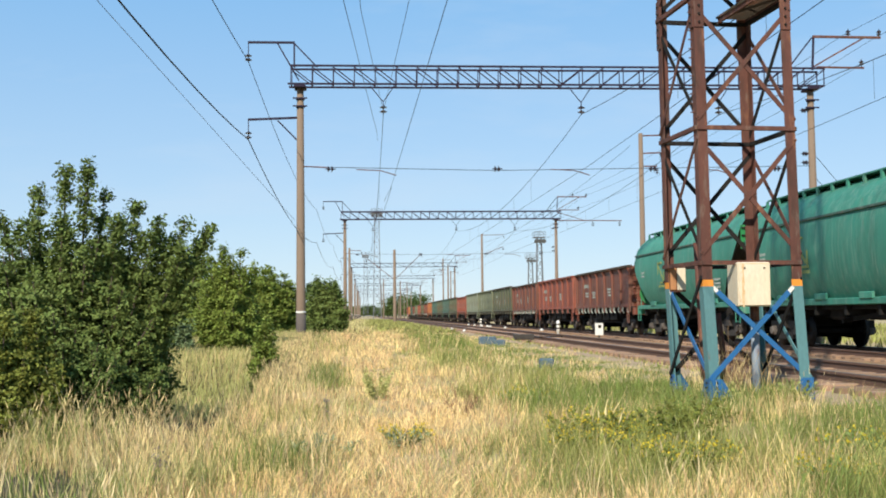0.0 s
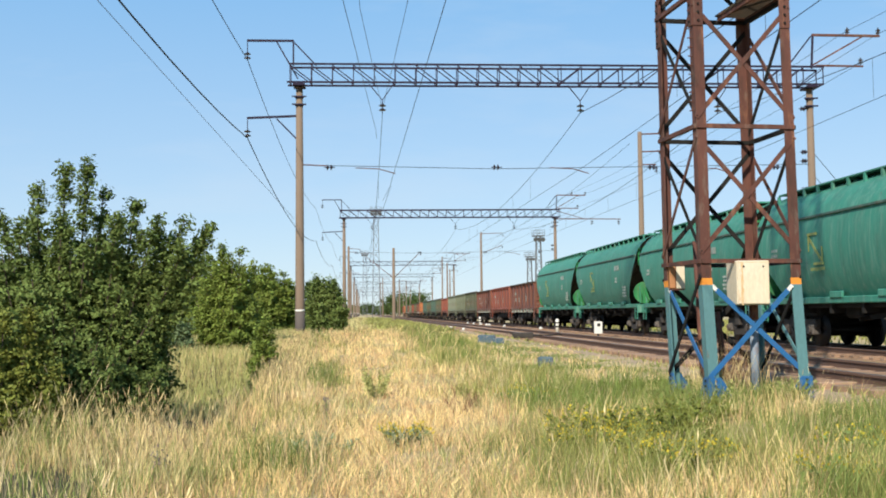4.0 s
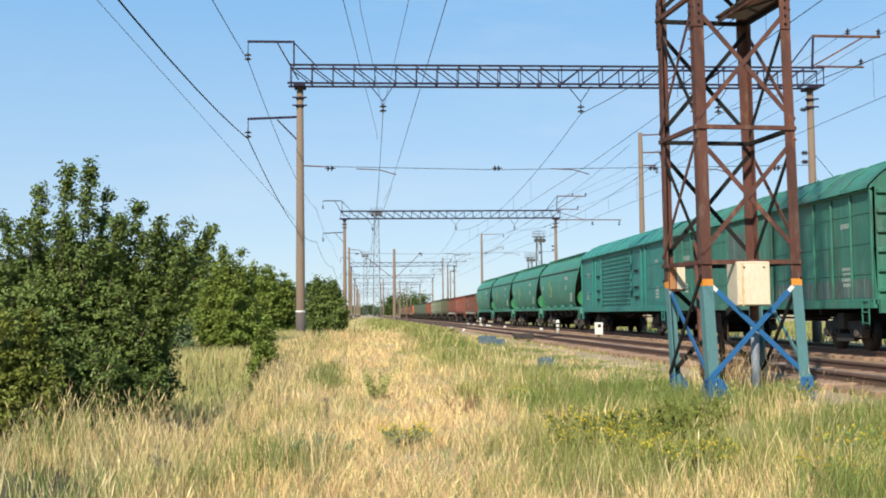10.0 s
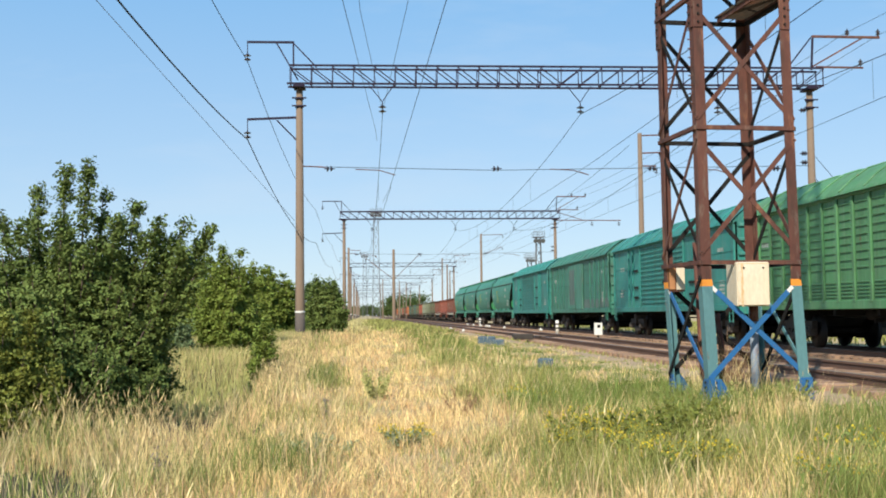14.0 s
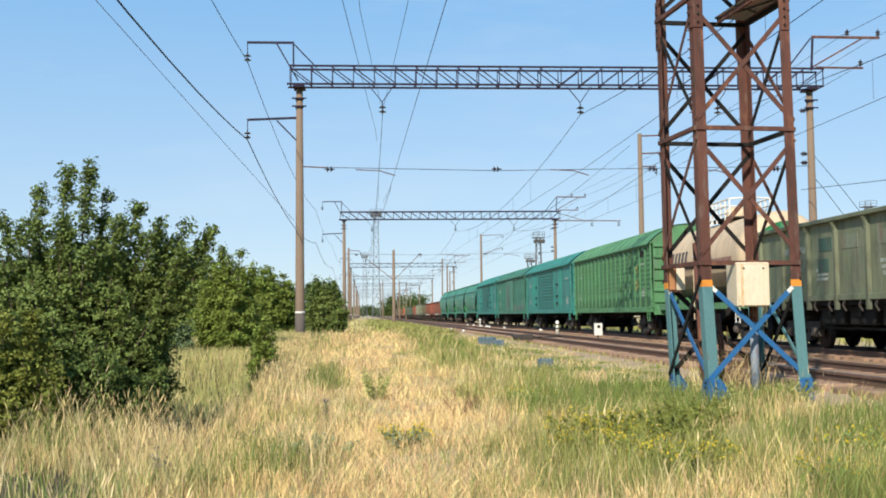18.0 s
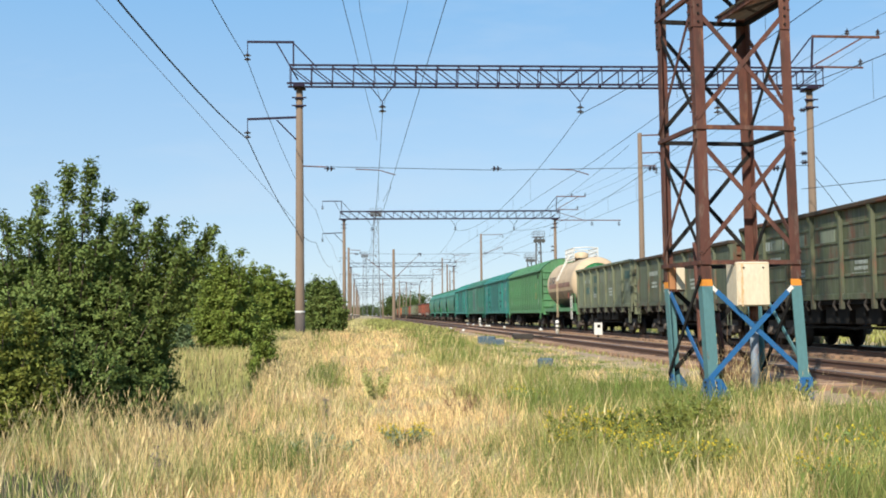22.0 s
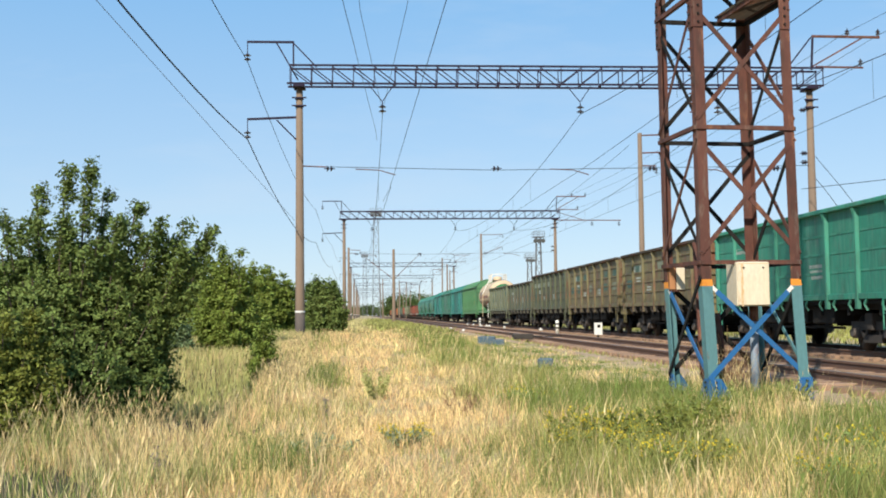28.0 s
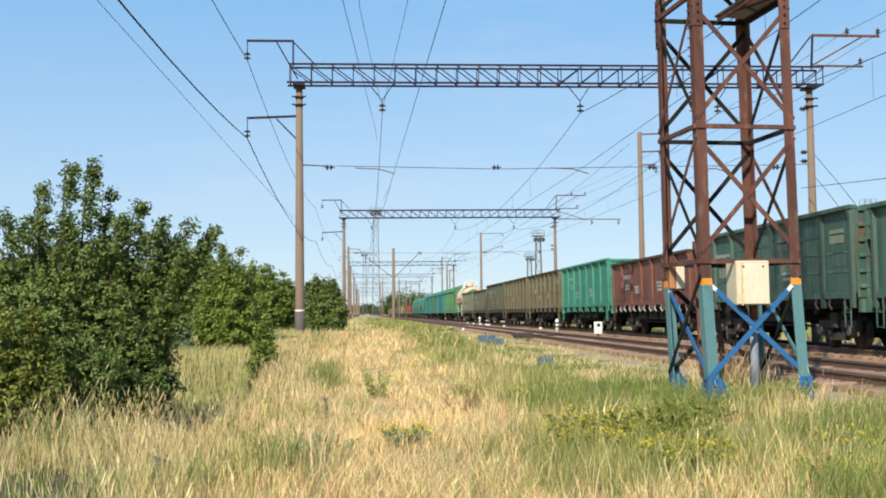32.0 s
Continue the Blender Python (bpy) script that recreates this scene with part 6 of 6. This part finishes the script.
bush("bush", "green bush in the hedge along the ditch", "bush", (-6.2, 66.0, 0.1), 4.0, 2.2, 42, 0.19, M["leaf3"], 20, top=0.9, gap=0.2)
bush("bush", "green bush in the hedge along the ditch", "bush", (-3.6, 72.0, 0.2), 3.4, 1.5, 36, 0.19, M["leaf3"], 22, top=0.9, gap=0.2)
bush("bush", "small fresh green shrub on the ditch bank", "bush", (-1.98, 22.0, -0.55), 1.75, 0.28, 26, 0.07, M["leaf2"], 27, top=0.95, twig=0.5, gap=0.07)
bush("bush", "silvery grey-green shrub in the shade of the hedge", "bush", (-4.9, 30.0, 0.05), 1.3, 0.4, 26, 0.08, M["leaf_silver"], 28, top=0.95, gap=0.1)


def far_trees():
    """Tree clumps at the horizon, joined, because nobody could count them."""
    rng = np.random.RandomState(4)
    cloud = []
    spots = [(x, 720 + rng.uniform(-20, 20), rng.uniform(11, 17)) for x in np.linspace(17, 36, 8)]
    spots += [(x, 1100 + rng.uniform(-80, 80), rng.uniform(5, 9)) for x in np.linspace(-420, -8, 70)]
    spots += [(x, 1100 + rng.uniform(-80, 80), rng.uniform(4, 7)) for x in np.linspace(60, 640, 80)]
    spots += [(x, 1050 + rng.uniform(-60, 60), rng.uniform(7, 13)) for x in np.linspace(-40, 60, 34)]
    for x, y, h in spots:
        for k in range(40):
            a, r = rng.uniform(0, 6.28), rng.uniform(0, 0.45) * h
            c = np.array([x + math.cos(a) * r, y + math.sin(a) * r, h * rng.uniform(0.2, 0.85)])
            cloud.append(c + rng.normal(size=(26, 3)) * h * 0.09)
    V, F = leaf_cloud(np.concatenate(cloud), 8, 1.1, 0.8)
    ob = raw("far_woods", V, F, M["leaf3"])
    tagged(ob, "distant green woods on the horizon", "woods", kind="stuff")


far_trees()


# ---- grass ----
RNG = np.random.RandomState(21)


def patches(x, y, f, seed):
    r = np.random.RandomState(seed)
    out = np.zeros_like(x)
    for k in range(7):
        a, p, s = r.uniform(0, 6.28), r.uniform(0, 6.28), f * r.uniform(0.6, 1.8)
        out += np.sin((x * math.cos(a) + y * math.sin(a)) * s + p + 1.3 * np.sin((x * math.sin(a) - y * math.cos(a)) * s * 0.7 + p))
    return out / 3.2


def dryness(x, y):
    """1 on the trodden straw-coloured way, low on the green verge by the track."""
    n = patches(x, y, 1.1, 3)
    way = np.exp(-((x - 0.4 + 0.25 * np.sin(y * 0.35)) / 1.1) ** 2) * (1 - 0.45 * sstep(20, 40, y))
    left = sstep(-0.2, -1.3, x)
    far = sstep(24, 40, y) * (1 - sstep(0.8, 2.2, x)) * sstep(-2.6, -2.0, x)
    fine = patches(x, y, 3.4, 23)
    d = 0.25 + 0.98 * way + 0.42 * left + 0.42 * far + 0.42 * n + 0.22 * fine - 0.12 * way * np.clip(fine, 0, 1)
    d = d + 0.35 * np.exp(-(((x - 4.4) / 0.9) ** 2 + ((y - 18.5) / 2.2) ** 2))
    d = d - 0.2 * sstep(1.5, 2.6, x) * (1 - sstep(17, 26, y))
    return np.clip(d, 0.05, 1.0)


def bare(x, y):
    """Earth shows along the rails."""
    return sstep(5.1, 5.75, x + 0.3 * patches(x, y, 1.5, 9))


def field(n, y0=4.4, y1=62.0, per=15):
    """Places of blades in tufts, denser near the viewer's ground; also a height factor and a random number for each tuft."""
    m = n // per
    y = RNG.uniform(y0 ** 0.45, y1 ** 0.45, m) ** (1 / 0.45)
    x = RNG.uniform(-0.40, 0.52, m) * y + RNG.uniform(-0.6, 0.6, m)
    g = np.exp(RNG.normal(0, 0.32, m))
    u = RNG.uniform(0, 1, m)
    s = (0.02 + 0.06 * RNG.uniform(0, 1, m) ** 2) * (1 + y / 14)
    x, y, g, s, u = (np.repeat(v, per) for v in (x, y, g, s, u))
    return x + RNG.normal(0, 1, len(x)) * s, y + RNG.normal(0, 1, len(x)) * s, g, u


def bank_edge(y):
    """Where the mown side ends and the ditch begins."""
    return -3.1 + 1.5 * sstep(9.9, 11.7, y) - 0.045 * np.clip(y - 15, 0, 30)


def hollow(x, y):
    """Where the bank keeps only tall rank grass, so that shade-darkened soil shows between its stalks."""
    return sstep(-1.35, -1.9, x + 0.25 * patches(x, y, 1.3, 51)) * (1 - sstep(8.2, 9.6, y))


def blades(name, x, y, h, w, lean, material, label, z0=None, head=None, tip=0.0):
    """Grass as bent tapering blades; head adds a seed head: length and width."""
    n = len(x)
    z = ground_z(x, y) - 0.02 if z0 is None else z0
    a = RNG.uniform(0, 2 * math.pi, n)
    f = RNG.uniform(0, 2 * math.pi, n)
    lx, ly = np.cos(a) * lean * h + 0.05 * h, np.sin(a) * lean * h
    wx, wy = np.cos(f) * w / 2, np.sin(f) * w / 2
    P = np.stack([x, y, z], -1)
    up = lambda k, q: P + np.stack([lx * q, ly * q, h * k], -1)
    W = np.stack([wx, wy, np.zeros(n)], -1)
    V = np.stack([P - W, P + W, up(0.55, 0.3) + W * 0.8, up(0.55, 0.3) - W * 0.8, up(0.97, 1.0) + W * tip, ], 1)
    m = 5
    tri = [[0, 1, 2], [0, 2, 3], [3, 2, 4]]
    if head is not None:
        hl, hw = head
        t = up(0.97, 1.0)
        ax = np.stack([lx * 0.8, ly * 0.8, h * 0.7], -1)
        ax /= np.linalg.norm(ax, axis=1, keepdims=True)
        Wn = W / (np.linalg.norm(W, axis=1, keepdims=True) + 1e-9)
        hl, hw = (hl * RNG.uniform(0.6, 1.2, n))[:, None], (hw * RNG.uniform(0.7, 1.2, n))[:, None]
        V = np.concatenate([V, np.stack([t - ax * hl * 0.1, t + ax * hl * 0.35 + Wn * hw, t + ax * hl * 0.35 - Wn * hw, t + ax * hl], 1)], 1)
        m = 9
        tri += [[5, 6, 7], [7, 6, 8]]
    F = (np.arange(n)[:, None, None] * m + np.array(tri)[None]).reshape(-1, 3)
    ob = raw(name, V.reshape(-1, 3), F, material)
    return tagged(ob, label, "grass", kind="stuff")


def build_grass():
    far = lambda y: np.maximum(1.0, y / 9.0)
    # dry blades, shorter and bent on the trodden way, in tufts of three shades
    x, y, g, u = field(330000)
    d = dryness(x, y)
    keep = (RNG.uniform(0, 1, len(x)) < d) & (RNG.uniform(0, 1, len(x)) > bare(x, y)) & (x > bank_edge(y)) & (RNG.uniform(0, 1, len(x)) > hollow(x, y))
    x, y, d, g, u = x[keep], y[keep], d[keep], g[keep], u[keep]
    way = np.exp(-((x - 0.4) / 1.0) ** 2)
    h = np.clip(g * (0.19 - 0.06 * way) * RNG.uniform(0.4, 1.25, len(x)) * (1 + 0.35 * patches(x, y, 2.0, 5)), 0.04, 0.42)
    h = h * (1 - 0.5 * sstep(2.3, 4.0, x) * sstep(13, 17, y))
    lean = 0.35 + 0.5 * way * RNG.uniform(0.1, 1, len(x))
    shade = u + 0.42 * patches(x, y, 1.6, 41)
    for lo, hi, material, label in ((-9, 0.55, M["straw"], "short straw-coloured dry meadow grass"), (0.55, 0.9, M["straw_red"], "reddish dry meadow grass"), (0.9, 9, M["straw_dun"], "dun half-dry meadow grass")):
        k = (shade >= lo) & (shade < hi)
        blades("dry_grass", x[k], y[k], h[k], 0.0052 * far(y[k]) ** 0.85, lean[k], material, label)
    # green blades
    x, y, g, u = field(380000)
    d = dryness(x, y)
    keep = (RNG.uniform(0, 1, len(x)) < np.clip(1.0 - d, 0.05, 1)) & (RNG.uniform(0, 1, len(x)) > bare(x, y)) & (x > bank_edge(y)) & (RNG.uniform(0, 1, len(x)) > hollow(x, y))
    x, y, g, u = x[keep], y[keep], g[keep], u[keep]
    deep = patches(x, y, 0.9, 6) + 0.35 * sstep(1.6, 3, x) + 0.5 * (x < -1.2) + 0.9 * (u - 0.5) > 0.1
    h = g * (0.23 - 0.145 * sstep(2.3, 4.0, x) * sstep(13, 17, y)) * RNG.uniform(0.4, 1.3, len(x)) * (1 + 0.4 * patches(x, y, 1.7, 8)) * np.where(np.abs(x - 0.4) < 0.9, 0.6, 1.0)
    h = np.clip(h * (1 - 0.55 * sstep(4.3, 5.2, x)) * (1 - 0.5 * np.exp(-np.hypot(x - 5.0, y - 12.6) ** 2 / 1.2)), 0.05, 0.5)
    w = 0.0052 * far(y) ** 0.85
    blades("green_grass", x[~deep], y[~deep], h[~deep], w[~deep], 0.4, M["green"], "yellowish green summer grass")
    blades("green_grass", x[deep], y[deep], h[deep], w[deep], 0.4, M["green_deep"], "fresh green grass tufts")
    # upright tufts of stalks with pale seed heads over the meadow
    x, y, g, u = field(6500, 4.8, 32, 10)
    keep = (np.abs(x - 0.4) > 0.5 + 0.5 * u) & (bare(x, y) < 0.2) & (x > -2.6) & (patches(x, y, 1.1, 12) > -0.05) & (x < np.where(y < 14, 4.0, 3.0)) & (np.hypot(x - 4.9, y - 12.9) > 1.6)
    x, y, g = x[keep], y[keep], g[keep]
    blades("seed_grass", x, y, np.clip(g * RNG.uniform(0.25, 0.5, len(x)), 0.15, 0.65), 0.0036 * far(y) ** 0.8, 0.28, M["straw_pale"], "thin grass stalks with pale seed heads", head=(0.07, 0.0028))
    # tall grass on the bank of the ditch, dark between its stalks, bent by the wind
    for n, low, high, width, lean, material, head, label in (
            (2600, 0.2, 0.42, 0.004, 0.2, M["reed"], (0.08, 0.0028), "tall dry grass with feathery heads on the ditch bank"),
            (650, 0.3, 0.5, 0.0045, 0.35, M["straw_pale"], (0.10, 0.0036), "pale bent stalks with thick heads on the ditch bank"),
            (10000, 0.12, 0.36, 0.007, 0.3, M["green_deep"], None, "tall green grass under the dry heads"),
            (15000, 0.14, 0.38, 0.006, 0.25, M["straw_dun"], None, "half-dry tall grass on the ditch bank"),
            (3500, 0.14, 0.38, 0.006, 0.25, M["green"], None, "yellowing tall grass on the ditch bank")):
        m = n // 16
        y = RNG.uniform(5.6, 13.4, m)
        x = -RNG.uniform(0.12, 0.44, m) * y
        x, y = (np.repeat(v, 16) for v in (x, y))
        x, y = x + RNG.normal(0, 0.05, len(x)), y + RNG.normal(0, 0.06, len(x))
        middle = sstep(-0.40, -0.24, x / y)
        share = (0.25 + 0.75 * middle if head is not None else 1 - 0.45 * middle) * (1 - (0.5 if material == M["green_deep"] else 0.93) * hollow(x, y))
        keep = (x < -1.05 - 0.25 * patches(x, y, 1.2, 17)) & (x > bank_edge(y) - 0.1) & (RNG.uniform(0, 1, len(x)) < share)
        x, y = x[keep], y[keep]
        h = RNG.uniform(low, high, len(x)) * (1 + 0.25 * patches(x, y, 1.5, 15)) * (0.72 + 0.28 * sstep(-0.1, 0.5, patches(x, y, 2.6, 29))) * (1 - (0.15 if head else 0.5) * sstep(8.5, 10, y) * sstep(-0.24, -0.19, x / y)) * (1 + 0.3 * sstep(7.5, 9, y) * (1 - sstep(-0.24, -0.19, x / y)))
        blades("tall_grass", x, y, h, width * far(y) ** 0.7, lean, material, label, head=head)
    # loose reeds along the lip of the ditch
    n = 420
    y = RNG.uniform(9.2, 11.6, n)
    x = -RNG.uniform(0.14, 0.33, n) * y
    keep = x > bank_edge(y) - 0.15
    blades("lip_reed", x[keep], y[keep], RNG.uniform(0.3, 0.56, keep.sum()), 0.006, 0.35, M["reed"], "loose dry reeds with pale heads along the ditch lip", head=(0.09, 0.0042))
    # grass in and beyond the ditch
    n = 34000
    y = RNG.uniform(21, 46, n)
    x = RNG.uniform(-10, -2.2, n)
    blades("ditch_grass", x, y, RNG.uniform(0.25, 0.5, n), 0.016, 0.3, M["ditchgreen"], "long green grass in the ditch")
    n = 3600
    y = RNG.uniform(17, 44, n)
    x = -1.45 - 0.045 * np.clip(y - 15, 0, 30) + RNG.uniform(-0.2, 0.6, n)
    blades("ditch_straw", x, y, RNG.uniform(0.15, 0.34, n), 0.011, 0.25, M["reed"], "tall straw-coloured grass along the ditch", head=(0.1, 0.006))
    n = 4500
    y = RNG.uniform(25, 42, n)
    x = RNG.uniform(-6, -2.3, n)
    blades("ditch_straw", x, y, RNG.uniform(0.25, 0.55, n), 0.014, 0.25, M["reed"], "straw-coloured grass on the far ditch bank")
    # coarse tufts far away on both sides of the line
    n = 22000
    y = RNG.uniform(60, 230, n)
    x = RNG.uniform(-9, 5.4, n)
    dry = (x > -1.9) & (x < 0.1 + 0.8 * patches(x, y, 0.4, 2))
    blades("far_grass", x[dry], y[dry], RNG.uniform(0.12, 0.35, dry.sum()), 0.12, 0.6, M["straw_dun"], "distant straw-coloured grass")
    blades("far_green_grass", x[~dry], y[~dry], RNG.uniform(0.12, 0.35, (~dry).sum()), 0.12, 0.6, M["green"], "distant green grass")
    n = 20000
    y = RNG.uniform(12, 120, n)
    x = RNG.uniform(16.2, 40, n)
    blades("verge_grass", x, y, RNG.uniform(0.15, 0.4, n), 0.06, 0.4, M["green"], "green grass beyond the tracks")
    # sparse tufts between the tracks and by the rails
    n = 5200
    y = RNG.uniform(9, 60, n)
    x = np.where(RNG.uniform(0, 1, n) < 0.88, RNG.uniform(9.7, 11.9, n), RNG.uniform(5.8, 6.7, n))
    blades("trackside_weeds", x, y, RNG.uniform(0.06, 0.18, n), 0.012 * far(y) ** 0.7, 0.4, M["green"], "sparse weeds between the tracks")


    # longer grass that nobody mows round the tower foot
    for n, material, label, low, high in ((2600, M["green"], "long yellowish grass round the tower foot", 0.1, 0.3), (1500, M["green_deep"], "long green grass round the tower foot", 0.1, 0.32), (200, M["reed"], "tall dry stalks inside the tower foot", 0.35, 0.8)):
        a, r = RNG.uniform(0, 6.28, n), 1.05 * np.sqrt(RNG.uniform(0, 1, n))
        if material == M["reed"]:
            r = r * 0.45 + 0.05
        blades("tower_grass", (4.45 if material == M["reed"] else 4.25) + r * np.cos(a), 13.2 + r * np.sin(a), RNG.uniform(low, high, n), 0.007, 0.35, material, label)
    # the ground round the camera and behind it
    n = 42000
    x, y = RNG.uniform(-9, 5.2, n), RNG.uniform(-9, 5.0, n)
    d = dryness(x, y)
    dry = RNG.uniform(0, 1, n) < d
    h = 0.17 * RNG.uniform(0.4, 1.3, n)
    blades("dry_grass", x[dry], y[dry], h[dry], 0.008, 0.7, M["straw"], "short dry grass round the viewer's stand")
    blades("green_grass", x[~dry], y[~dry], h[~dry], 0.008, 0.5, M["green"], "green grass round the viewer's stand")


build_grass()


def weed(label, x, y, h, r, leaves, stalks, flower, material, seed, leaf=0.06, name="weed", stem="weed"):
    """A leafy weed: several stalks with leaves all along, some with flowers on top."""
    rng = np.random.RandomState(seed)
    w = thing(name, label, "plant", "weeds in the meadow", (x, y, gz(x, y)))
    st, pts, tops = bmesh.new(), [], []
    for k in range(stalks):
        a, o = rng.uniform(0, 6.28), r * math.sqrt(rng.uniform(0, 1))
        hh = h * rng.uniform(0.55, 1.0) * (1 - 0.35 * o / r)
        e = np.array([math.cos(a) * o, math.sin(a) * o, hh])
        s = e * np.array([0.35, 0.35, 0])
        tube([s, (s + e) / 2 + np.array([0, 0, 0.1 * hh]), e], [0.004, 0.0035, 0.002], 4, st, cap=False)
        t = rng.uniform(0.1, 1, max(3, leaves // stalks))[:, None]
        pts.append(s + (e - s) * t + rng.normal(size=(len(t), 3)) * 0.035 * (1.2 - t))
        tops.append(e)
    tagged(part("stalk", st, M[stem], w), kind="stuff")
    P = np.concatenate(pts)
    V, F = leaf_cloud(P, seed, leaf, 0.4, np.repeat(np.array([[-0.2, -0.6, 0.7]]), len(P), 0))
    o = tagged(raw("foliage", V, F, material), kind="stuff")
    o.parent = w
    if flower:
        c = np.concatenate([t + rng.normal(size=(7, 3)) * np.array([0.03, 0.03, 0.02]) for t in tops])
        V, F = leaf_cloud(c, seed + 5, 0.02, 0.9)
        o = tagged(raw("blossom", V, F, M[flower]), kind="stuff")
        o.parent = w
    return w


weed("tall light green weed with an upright spire", 0.15, 15.6, 0.62, 0.32, 900, 16, "", M["ditchgreen"], 31, 0.05)
weed("blue-green weed with small yellow flowers", 0.35, 10.2, 0.24, 0.26, 700, 46, "yellow", M["sage"], 32, 0.035)
weed("bushy green weed with yellow flowers", 2.2, 10.3, 0.42, 0.6, 1900, 70, "yellow", M["herb"], 33, 0.055)
weed("dark green leafy herb among the grass", 2.75, 9.9, 0.46, 0.55, 1900, 60, "", M["herb"], 53, 0.06)
weed("bushy green weed with yellow flowers", 2.0, 9.2, 0.34, 0.5, 1100, 50, "yellow", M["herb"], 34, 0.05)
weed("low green weed with yellow flowers", 2.35, 8.1, 0.32, 0.45, 1000, 44, "yellow", M["herb"], 35, 0.05)
weed("low yellow-green weed patch", 2.1, 14.2, 0.34, 0.5, 900, 40, "yellow", M["weed"], 36, 0.06)
weed("green weed in dry grass", -0.45, 9.9, 0.28, 0.45, 420, 36, "", M["sage"], 37, 0.045)
weed("withered purple-grey flower spike", -1.34, 7.5, 0.5, 0.07, 130, 4, "purple", M["purple"], 38, 0.035)
weed("withered purple-grey flower spike", -0.42, 12.6, 0.45, 0.04, 40, 2, "purple", M["purple"], 39, 0.04)
weed("grey-brown withered weed among dry grass", 1.15, 13.2, 0.4, 0.3, 260, 26, "", M["drystalk"], 61, 0.03, stem="drystalk")
weed("dark green leafy weed on the verge", 3.3, 10.9, 0.4, 0.45, 900, 40, "", M["herb"], 62, 0.055)
weed("low green weed with yellow flowers", 3.7, 8.2, 0.3, 0.35, 420, 26, "yellow", M["weed"], 40, 0.045)
weed("low green weed with yellow flowers", 3.05, 7.1, 0.26, 0.3, 380, 26, "yellow", M["weed"], 41, 0.045)
weed("tall grass-green weeds round the tower foot", 4.45, 12.5, 0.4, 0.5, 160, 40, "", M["green"], 42, 0.05)
weed("dry brown weeds inside the tower base", 4.5, 13.5, 1.05, 0.42, 200, 46, "", M["drystalk"], 43, 0.05, stem="drystalk")
weed("green weeds round the tower foot", 3.75, 13.2, 0.4, 0.35, 160, 40, "", M["green_deep"], 44, 0.06)
weed("green weeds round the tower foot", 5.0, 12.6, 0.35, 0.35, 120, 40, "", M["green"], 45, 0.06)


# ---- what moves ----
def rolled(t):
    """How far the train has run after t seconds, in metres."""
    return 7.07 * t + 0.0069 * t * t


def turn_wheels():
    """The wheelsets of the wagons that pass close by roll with the train."""
    steps = [k / 15 for k in range(481)]
    for w, c in TRAIN:
        if -215 < c < 50:
            for o in w.children_recursive:
                if o.name.startswith("wheelset"):
                    y = o.location.y
                    walk(o, [(t, pose(0, y, 0.475, -math.degrees(rolled(t) / 0.475))) for t in steps])


def motions():
    times = [0, 4, 8, 12, 16, 20, 24, 28, 32]
    for w, c in TRAIN:
        walk(w, [(t, pose(TRAIN_X, c + rolled(t), BODY_Z)) for t in times])
    turn_wheels()
    lean = ((0, 0.0), (3, 0.3), (6, -0.3), (9, 0.6), (13, 0.3), (19, 0.7), (23, 0.8), (28, 0.9), (30, 1.1), (31, 1.3), (32, 1.5))
    for crown, share in ((CROWN, 1.0), (CROWN_B, 0.7)):
        walk(crown, [(t, pose(0, 0, 0, 0, a * share, 0)) for t, a in lean])


motions()
